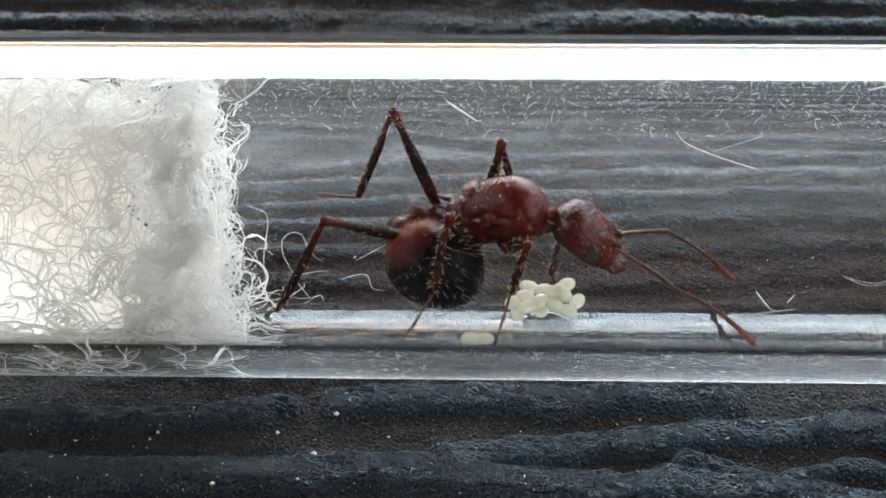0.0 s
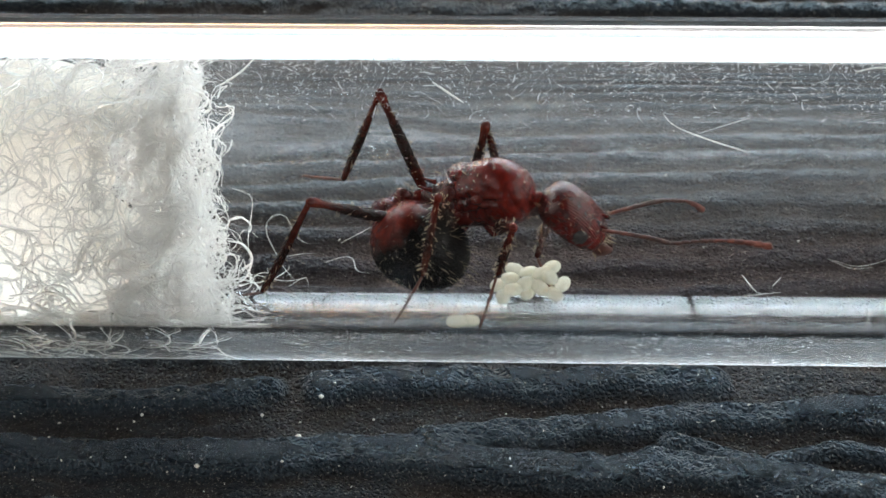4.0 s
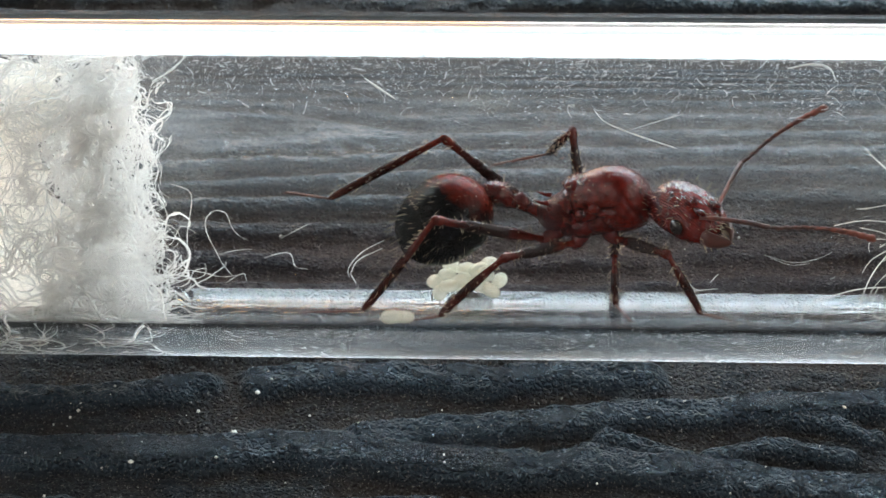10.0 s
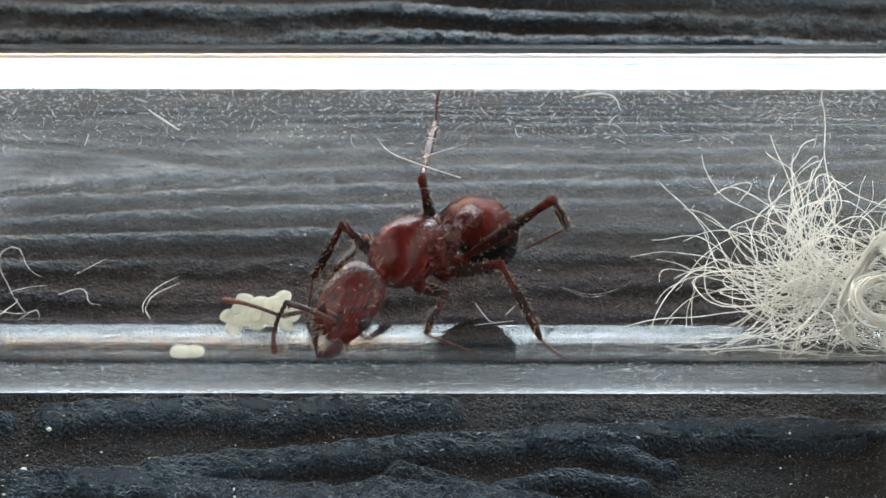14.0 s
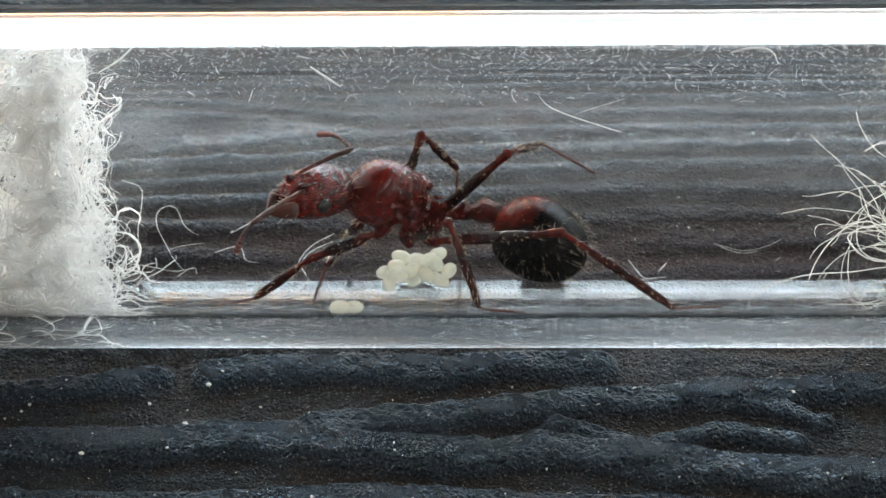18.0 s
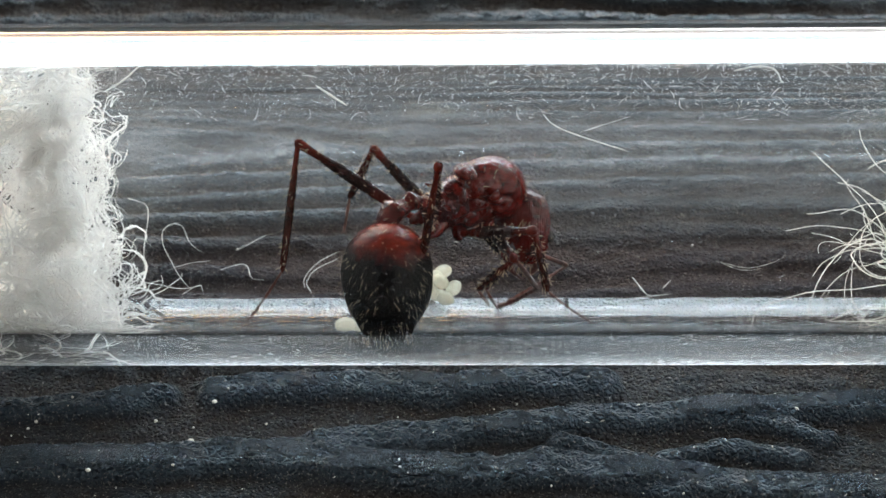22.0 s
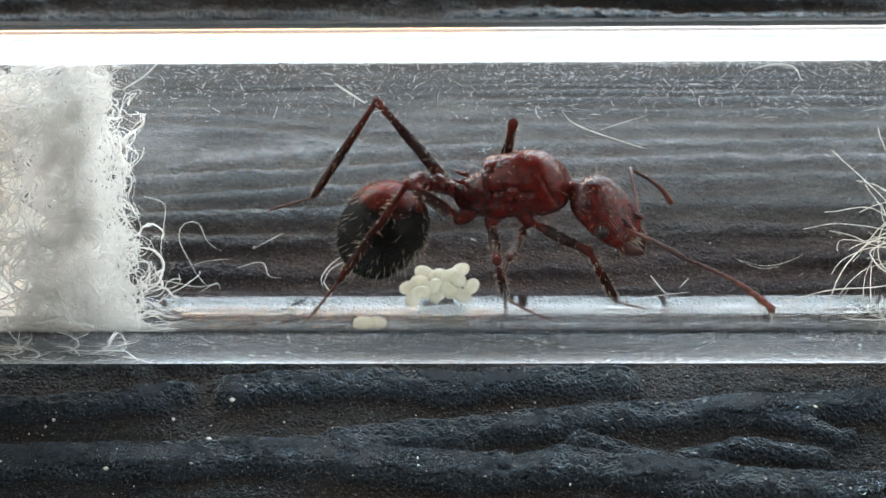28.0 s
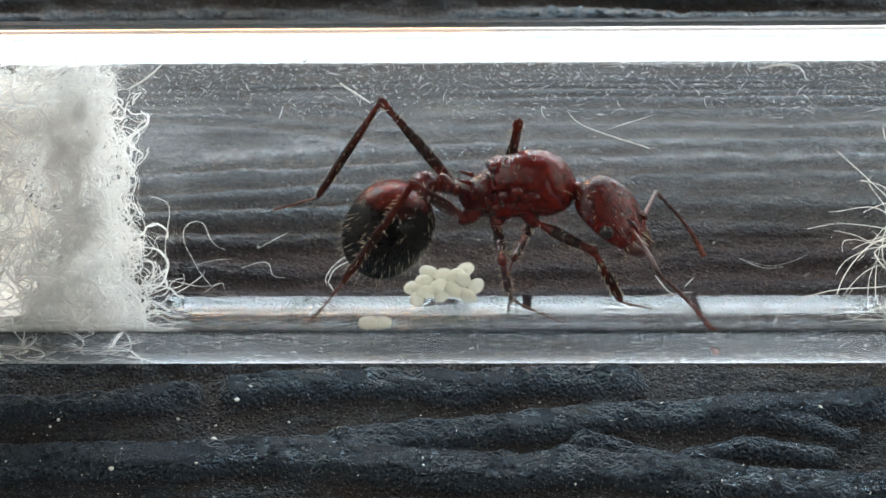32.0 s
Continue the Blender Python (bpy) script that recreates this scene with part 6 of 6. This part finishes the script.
    stance(18, neck=(0.16, -0.99, 0.13), waist=(3.26, 0.55, -2.08), up=(0.46, 0.28, 0.84), face=(-2.09, -2.91, 1.2), face_up=(0.21, 0.23, 0.95), hip=(5.3, 0.54, -2.16), belly=(6.86, -0.09, -2.96),
           elbows=((0.08, -1.41, 1.94), (-2.6, -4.36, 1.46)), tips=((-1.04, 1.63, 0.61), (-3.7, -2.59, -1.37)),
           right=(((-0.3, 1.09, -3.83), (-0.77, -1.07, -3.2), (-1.25, -1.59, -4.58)), ((2.56, 2.1, 0.34), (3.75, 3.14, -1.96), (3.69, 3.59, -3.24)), ((5.42, 0.05, 0.7), (6.83, 3.92, -1.34), (8.48, 4.07, -2.64))),
           left=(((-1.5, -2.45, -1.77), (-3.32, -3.31, -2.88), (-4.73, -2.37, -4.23)), ((3.65, -2.66, 0.03), (4.67, -4.3, -2), (5.91, -3.46, -3.3)), ((7.19, -1.62, -2.14), (11.28, -3.58, -2.92), (13.08, -2.45, -4.19))))
    stance(19, neck=(-2.23, 0.18, 0.69), waist=(1.38, 0.38, -1.24), up=(0.47, 0.09, 0.88), face=(-4.6, -1.48, 1.81), face_up=(0.28, 0.23, 0.93), hip=(3.2, -0.06, -0.92), belly=(4.44, -0.95, -2.08),
           elbows=((-4.25, 1.74, 2.23), (-4.71, -2.71, 3.57)), tips=((-6.02, 4.21, 0.49), (-7.19, -0.67, 2.14)),
           right=(((-2.93, 1.5, -2.93), (-3.61, 0.48, -4.87), (-3.91, -1.11, -4.72)), ((2.25, 1.54, 0.53), (3.69, 1.87, -1.84), (3.66, 3.21, -3.64)), ((3.69, 0.28, 1.85), (6.17, 2.72, -1.17), (6.78, 4.09, -2.61))),
           left=(((-3.51, -1.67, -1.17), (-4.19, -3.1, -2.85), (-5.04, -2.08, -4.38)), ((1.75, -2.95, -0.46), (2.5, -1.77, -2.88), (4.03, -1.29, -4.68)), ((4.07, -2.22, 1.08), (6.17, -2.38, -3), (8.63, -2.48, -4.16))))
    stance(20, neck=(1.35, 1.18, 1.06), waist=(4.64, -0.21, -0.94), up=(0.48, -0.13, 0.87), face=(-0.3, 3.12, -0.71), face_up=(-0.32, 0.48, 0.82), hip=(5.74, -1.48, -0.05), belly=(6.86, -2.29, -1.04),
           elbows=((-0.12, 4.57, -0.52), (-1.79, 0.71, 0.69)), tips=((-0.84, 2.32, 2.03), (-0.55, -2.48, 1.42)),
           right=(((2.23, 3.77, -1.42), (3.5, 1.92, -0.92), (4.03, 3.91, -2.87)), ((6.12, 0.74, 0.64), (6.97, 2.16, -1.62), (7.15, 3.63, -3.22)), ((8.62, 2.05, -0.4), (11.21, 1.16, -4.09), (13.46, 0.72, -4.8))),
           left=(((-0.6, 0.76, -0.89), (0.27, 0.09, -2.9), (0.05, 0.64, -4.81)), ((1.47, -2.22, 1.05), (0.63, -1.83, -1.6), (0.1, -2.67, -4.05)), ((4.93, -2.99, 2.43), (6.8, -4.01, -1.64), (8.6, -2.98, -3.83))))
    stance(20.5, neck=(2.72, 2.71, 1.14), waist=(3.98, -1.05, 0.09), up=(0.12, -0.23, 0.97), face=(1.91, 5.13, -0.63), face_up=(-0.14, 0.56, 0.82), hip=(4.99, -2.53, 0.73), belly=(5.7, -3.95, -0.31),
           elbows=((4.33, 4.49, -0.99), (1.01, 2.38, 0.75)), tips=((7.23, 2.61, -0.43), (1.22, 0.05, 3.36)),
           right=(((3.78, 4.15, -1.04), (4.61, 2.03, -0.77), (4.75, 3.9, -2.89)), ((7.1, 1.55, 0.39), (7.22, 1.44, -2.41), (8.27, 2.38, -4.23)), ((8.74, 1.56, -0.78), (10.59, -1.51, -3.66), (12.78, -2.53, -4.14))),
           left=(((0, 1.2, -0.65), (0.12, 1.13, -2.94), (0.27, 0.3, -4.84)), ((0.22, -1.26, 0.91), (0.43, -1.9, -1.81), (0.01, -2.72, -4.01)), ((2.68, -3, 3.57), (3.33, -2.9, -0.98), (4.91, -2.74, -4))))
    stance(21, neck=(4.12, 2.69, 0.59), waist=(4, -1.38, 0.06), up=(0.02, -0.13, 0.99), face=(6.18, 3.92, -1.37), face_up=(0.52, 0.36, 0.77), hip=(4.1, -3.24, 0.41), belly=(4.35, -5.13, 0),
           elbows=((7.31, 3.9, -2.44), (6.48, 1.92, -1.02)), tips=((8.48, 0.65, -1.88), (7.26, -1.42, -0.3)),
           right=(((7.12, 0.65, -0.4), (6.99, 1.27, -2.61), (6.99, 2.63, -4.08)), ((7.7, 0.9, 0.14), (7.49, 0.98, -2.65), (8.33, 2.32, -4.26)), ((7.75, 2.63, -0.68), (9.07, -0.96, -3.23), (11.17, -2.43, -4.2))),
           left=(((1.03, 1.15, -1.46), (0.74, -0.33, -3.19), (0.56, 0.84, -4.78)), ((0.49, 1.69, -0.61), (-0.51, 0.57, -2.97), (-1.8, 1.9, -4.46)), ((0.84, -1.73, 3.22), (0.31, -2.63, -1.26), (1.09, -3.15, -3.69))))
    stance(22, neck=(5.9, 1.42, -0.84), waist=(2.68, -0.86, 0.26), up=(0.2, 0.18, 0.96), face=(5.96, -0.6, -3.2), face_up=(0.01, -0.76, 0.65), hip=(1.41, -2.14, 0.45), belly=(1.48, -3.08, -0.64),
           elbows=((6.46, -2.57, -2.14), (7.58, 0.93, -4.06)), tips=((5.24, -0.85, -4.61), (5.46, -1.81, -3.61)),
           right=(((5.71, -2.53, -0.96), (4.4, -1.94, -2.76), (4.83, -0.86, -4.77)), ((6.47, -2.56, 0.3), (6.82, -2.36, -2.47), (8.36, -2.2, -4.32)), ((3.27, -3.47, 3.68), (2.5, -3.2, -0.85), (1.06, -2.92, -3.87))),
           left=(((5.5, 0.7, -3.71), (4.66, -1.38, -3.2), (5.04, -0.86, -4.77)), ((0.79, 1.59, 0.77), (-0.26, 2.19, -1.75), (-0.61, 2.89, -3.89)), ((-1.62, 0.82, 1.55), (-2.46, -1.28, -2.45), (-3.75, -2.01, -4.41))))
    stance(23, neck=(5.61, 1.44, -0.88), waist=(2.46, -0.76, 0.51), up=(0.26, 0.22, 0.94), face=(5.59, -0.55, -3.24), face_up=(-0.09, -0.75, 0.65), hip=(1.23, -1.89, 0.77), belly=(0.92, -2.93, -0.44),
           elbows=((6.49, -2.25, -2.06), (5.26, 1.44, -3.78)), tips=((5.17, -0.69, -4.62), (8.09, 0.09, -2.23)),
           right=(((6.07, -2.24, -0.83), (5.14, -1.77, -2.88), (5.47, -0.68, -4.8)), ((6.26, 1.1, -2.07), (6.69, 0.11, -4.66), (8.19, -1.53, -4.6)), ((3.62, -3.51, 3.83), (2.19, -4.02, -0.52), (1, -3.08, -3.74))),
           left=(((6.09, 0.71, -2.98), (5.79, -1.55, -3.21), (6.18, -0.48, -4.83)), ((0.87, 2.17, 0.73), (0, 1.82, -1.91), (-0.26, 3.3, -3.55)), ((-1.69, 1.88, 0.99), (-1.37, -1.07, -2.52), (-2.42, -1.5, -4.61))))
    stance(24, neck=(5.79, 1.5, -0.74), waist=(2.56, -0.73, 0.46), up=(0.22, 0.19, 0.96), face=(6.99, 0.91, -3.65), face_up=(0.88, -0.29, 0.38), hip=(1.28, -1.94, 0.8), belly=(1.11, -3.16, -0.66),
           elbows=((7.62, 0.1, -0.55), (7.21, 2.74, -3.7)), tips=((9.22, -2.68, -1.97), (8.79, -0.33, -3.19)),
           right=(((5.97, 1.16, -3.27), (4.37, 0.56, -4.81), (4.86, -1.3, -4.67)), ((6.32, 1.04, -2.26), (6.68, -0.27, -4.71), (8.29, -1.85, -4.48)), ((3.12, -3.4, 3.82), (1.97, -4.6, -0.47), (0.59, -3.77, -3.05))),
           left=(((6.26, 0.99, -2.85), (5.15, 0.56, -4.81), (5.47, -1.3, -4.67)), ((0.76, 1.88, 0.81), (-0.11, 1.74, -1.85), (-0.38, 3.31, -3.55)), ((-1.7, 0.94, 1.71), (-1.55, -1.46, -2.21), (-2.42, -1.79, -4.51))))
    stance(25, neck=(7.09, 0, 0.18), waist=(3.12, 0.68, -0.59), up=(-0.17, 0.09, 0.98), face=(9.04, -0.53, -2.17), face_up=(0.75, -0.11, 0.65), hip=(1.24, 0.48, -0.68), belly=(0.49, -0.76, -2.2),
           elbows=((8.19, -3.19, -1.03), (10.82, 1.43, -1.04)), tips=((9.79, -2.33, -4.04), (11.22, -1.74, 0.43)),
           right=(((7.36, -2.3, -0.96), (8.18, -2.29, -3.11), (9.32, -1.31, -4.67)), ((5.85, -3.14, -0.54), (6, -2.22, -3.18), (7.9, -1.84, -4.49)), ((2.26, -2.72, 2.41), (-0.42, -2.55, -1.33), (-2.08, -3.15, -3.68))),
           left=(((5.91, 1.97, -3.46), (7.12, 0.7, -4.95), (7.11, -0.5, -4.82)), ((3.35, 1.85, 1.56), (1.95, 2.66, -0.72), (1.73, 4.25, -2.34)), ((0.55, 2.68, 1.95), (-2.16, 2.32, -1.75), (-3.49, 3.62, -3.23))))
    stance(25.5, neck=(7.08, 0.33, 0.21), waist=(3.02, 0.63, -0.24), up=(-0.1, 0.06, 0.99), face=(9.28, 0.05, -1.96), face_up=(0.7, -0.01, 0.71), hip=(1.38, -0.25, 0.15), belly=(0.53, -0.99, -1.4),
           elbows=((10.65, -1.8, -0.29), (9.64, 2.87, -0.95)), tips=((13.28, -4.05, 0.22), (10.89, 0.19, 0.89)),
           right=(((7.08, -2.27, -0.9), (7.77, -1.82, -3.05), (8.21, -0.8, -4.78)), ((5.14, -3.28, -0.24), (5.7, -2.36, -2.82), (5.88, -0.79, -4.78)), ((1.8, -2.74, 2.6), (-0.46, -1.99, -1.33), (-1.82, -2.79, -3.96))),
           left=(((6.7, -1.44, -1.22), (8.17, -1.97, -2.91), (8.41, -1.02, -4.74)), ((3.15, 1.48, 1.91), (3.05, 3.14, -0.34), (2.87, 4.22, -2.39)), ((0.41, 1.71, 2.64), (-1.94, 2.29, -1.27), (-2.56, 3.86, -2.93))))
    stance(28, neck=(7.05, 0.14, 0.1), waist=(3.01, 0.65, -0.37), up=(-0.11, 0.07, 0.99), face=(9.57, -1.21, -1.44), face_up=(0.47, -0.21, 0.86), hip=(1.47, -0.21, 0.33), belly=(0.55, -0.9, -0.93),
           elbows=((10.75, -2.66, -0.81), (9.13, 1.75, -0.31)), tips=((13.66, -4.5, -1.37), (10.67, 3.35, -3.01)),
           right=(((7.65, -1.74, -1.34), (8.6, -2.05, -3.41), (9.65, -1.08, -4.73)), ((4.48, -3.43, -0.36), (4.74, -2.38, -2.94), (6.52, -2.42, -4.2)), ((1.54, -2.8, 2.32), (-0.98, -3.07, -1.52), (-2.48, -3.02, -3.79))),
           left=(((5.29, 1.98, -3.44), (4.82, -0.21, -2.93), (4.58, 0.95, -4.76)), ((5.03, 1.4, 1.96), (4.86, 3.05, -0.29), (4.89, 4.46, -1.9)), ((0.25, 3.18, 1.74), (-2.26, 2.47, -2.05), (-3.98, 3.48, -3.38))))
    stance(29, neck=(7.05, 0.14, 0.1), waist=(3.01, 0.65, -0.37), up=(-0.11, 0.07, 0.99), face=(9.57, -1.21, -1.44), face_up=(0.47, -0.21, 0.86), hip=(1.47, -0.21, 0.33), belly=(0.55, -0.9, -0.93),
           elbows=((10.1, -3.31, -0.41), (9.71, 1.74, -0.7)), tips=((11.36, -1.77, -3.3), (11.48, 3.83, -2.72)),
           right=(((7.65, -1.74, -1.34), (8.6, -2.05, -3.41), (9.65, -1.08, -4.73)), ((4.48, -3.43, -0.36), (4.74, -2.38, -2.94), (6.52, -2.42, -4.2)), ((1.54, -2.8, 2.32), (-0.98, -3.07, -1.52), (-2.48, -3.02, -3.79))),
           left=(((5.29, 1.98, -3.44), (4.82, -0.21, -2.93), (4.58, 0.95, -4.76)), ((5.03, 1.4, 1.96), (4.86, 3.05, -0.29), (4.89, 4.46, -1.9)), ((0.25, 3.18, 1.74), (-2.26, 2.47, -2.05), (-3.98, 3.48, -3.38))))
    stance(30, neck=(7.05, 0.14, 0.1), waist=(3.01, 0.65, -0.37), up=(-0.11, 0.07, 0.99), face=(9.57, -1.21, -1.44), face_up=(0.47, -0.21, 0.86), hip=(1.47, -0.21, 0.33), belly=(0.55, -0.9, -0.93),
           elbows=((10.57, -2.72, -0.03), (9.95, 1.44, 0.16)), tips=((12.89, -1.87, -2.52), (12.59, 2.95, -1.57)),
           right=(((7.65, -1.74, -1.34), (8.6, -2.05, -3.41), (9.65, -1.08, -4.73)), ((4.48, -3.43, -0.36), (4.74, -2.38, -2.94), (6.52, -2.42, -4.2)), ((1.54, -2.8, 2.32), (-0.98, -3.07, -1.52), (-2.48, -3.02, -3.79))),
           left=(((5.29, 1.98, -3.44), (4.82, -0.21, -2.93), (4.58, 0.95, -4.76)), ((5.03, 1.4, 1.96), (4.86, 3.05, -0.29), (4.89, 4.46, -1.9)), ((0.25, 3.18, 1.74), (-2.26, 2.47, -2.05), (-3.98, 3.48, -3.38))))
    stance(30.6, neck=(7.05, 0.14, 0.1), waist=(3.01, 0.65, -0.37), up=(-0.11, 0.07, 0.99), face=(9.57, -1.21, -1.44), face_up=(0.47, -0.21, 0.86), hip=(1.47, -0.21, 0.33), belly=(0.55, -0.9, -0.93),
           elbows=((10.33, -2.92, 0.12), (9.92, 1.47, 0.13)), tips=((12.62, -1.7, -2.23), (12.47, 2.83, -1.84)),
           right=(((7.65, -1.74, -1.34), (8.6, -2.05, -3.41), (9.65, -1.08, -4.73)), ((4.48, -3.43, -0.36), (4.74, -2.38, -2.94), (6.52, -2.42, -4.2)), ((1.54, -2.8, 2.32), (-0.98, -3.07, -1.52), (-2.48, -3.02, -3.79))),
           left=(((5.29, 1.98, -3.44), (4.82, -0.21, -2.93), (4.58, 0.95, -4.76)), ((5.03, 1.4, 1.96), (4.86, 3.05, -0.29), (4.89, 4.46, -1.9)), ((0.25, 3.18, 1.74), (-2.26, 2.47, -2.05), (-3.98, 3.48, -3.38))))
    stance(31, neck=(7.05, 0.14, 0.1), waist=(3.01, 0.65, -0.37), up=(-0.11, 0.07, 0.99), face=(9.57, -1.21, -1.44), face_up=(0.47, -0.21, 0.86), hip=(1.47, -0.21, 0.33), belly=(0.55, -0.9, -0.93),
           elbows=((10.15, -3.22, -0.22), (9.85, 1.62, -0.22)), tips=((11.77, -2.17, -3.16), (12.12, 3.37, -2.23)),
           right=(((7.65, -1.74, -1.34), (8.6, -2.05, -3.41), (9.65, -1.08, -4.73)), ((4.48, -3.43, -0.36), (4.74, -2.38, -2.94), (6.52, -2.42, -4.2)), ((1.54, -2.8, 2.32), (-0.98, -3.07, -1.52), (-2.48, -3.02, -3.79))),
           left=(((5.29, 1.98, -3.44), (4.82, -0.21, -2.93), (4.58, 0.95, -4.76)), ((5.03, 1.4, 1.96), (4.86, 3.05, -0.29), (4.89, 4.46, -1.9)), ((0.25, 3.18, 1.74), (-2.26, 2.47, -2.05), (-3.98, 3.48, -3.38))))
    stance(32, neck=(7.05, 0.14, 0.1), waist=(3.01, 0.65, -0.37), up=(-0.11, 0.07, 0.99), face=(9.57, -1.21, -1.44), face_up=(0.47, -0.21, 0.86), hip=(1.47, -0.21, 0.33), belly=(0.55, -0.9, -0.93),
           elbows=((9.71, -3.56, -0.65), (9.89, 1.65, -1.25)), tips=((11.4, -3.76, -2.86), (11.67, 1.55, -4.26)),
           right=(((7.65, -1.74, -1.34), (8.6, -2.05, -3.41), (9.65, -1.08, -4.73)), ((4.48, -3.43, -0.36), (4.74, -2.38, -2.94), (6.52, -2.42, -4.2)), ((1.54, -2.8, 2.32), (-0.98, -3.07, -1.52), (-2.48, -3.02, -3.79))),
           left=(((5.29, 1.98, -3.44), (4.82, -0.21, -2.93), (4.58, 0.95, -4.76)), ((5.03, 1.4, 1.96), (4.86, 3.05, -0.29), (4.89, 4.46, -1.9)), ((0.25, 3.18, 1.74), (-2.26, 2.47, -2.05), (-3.98, 3.48, -3.38))))


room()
table()
tube()
cotton()
tuft()
eggs()
loose_lint()
dust()
build_ant()
motions()
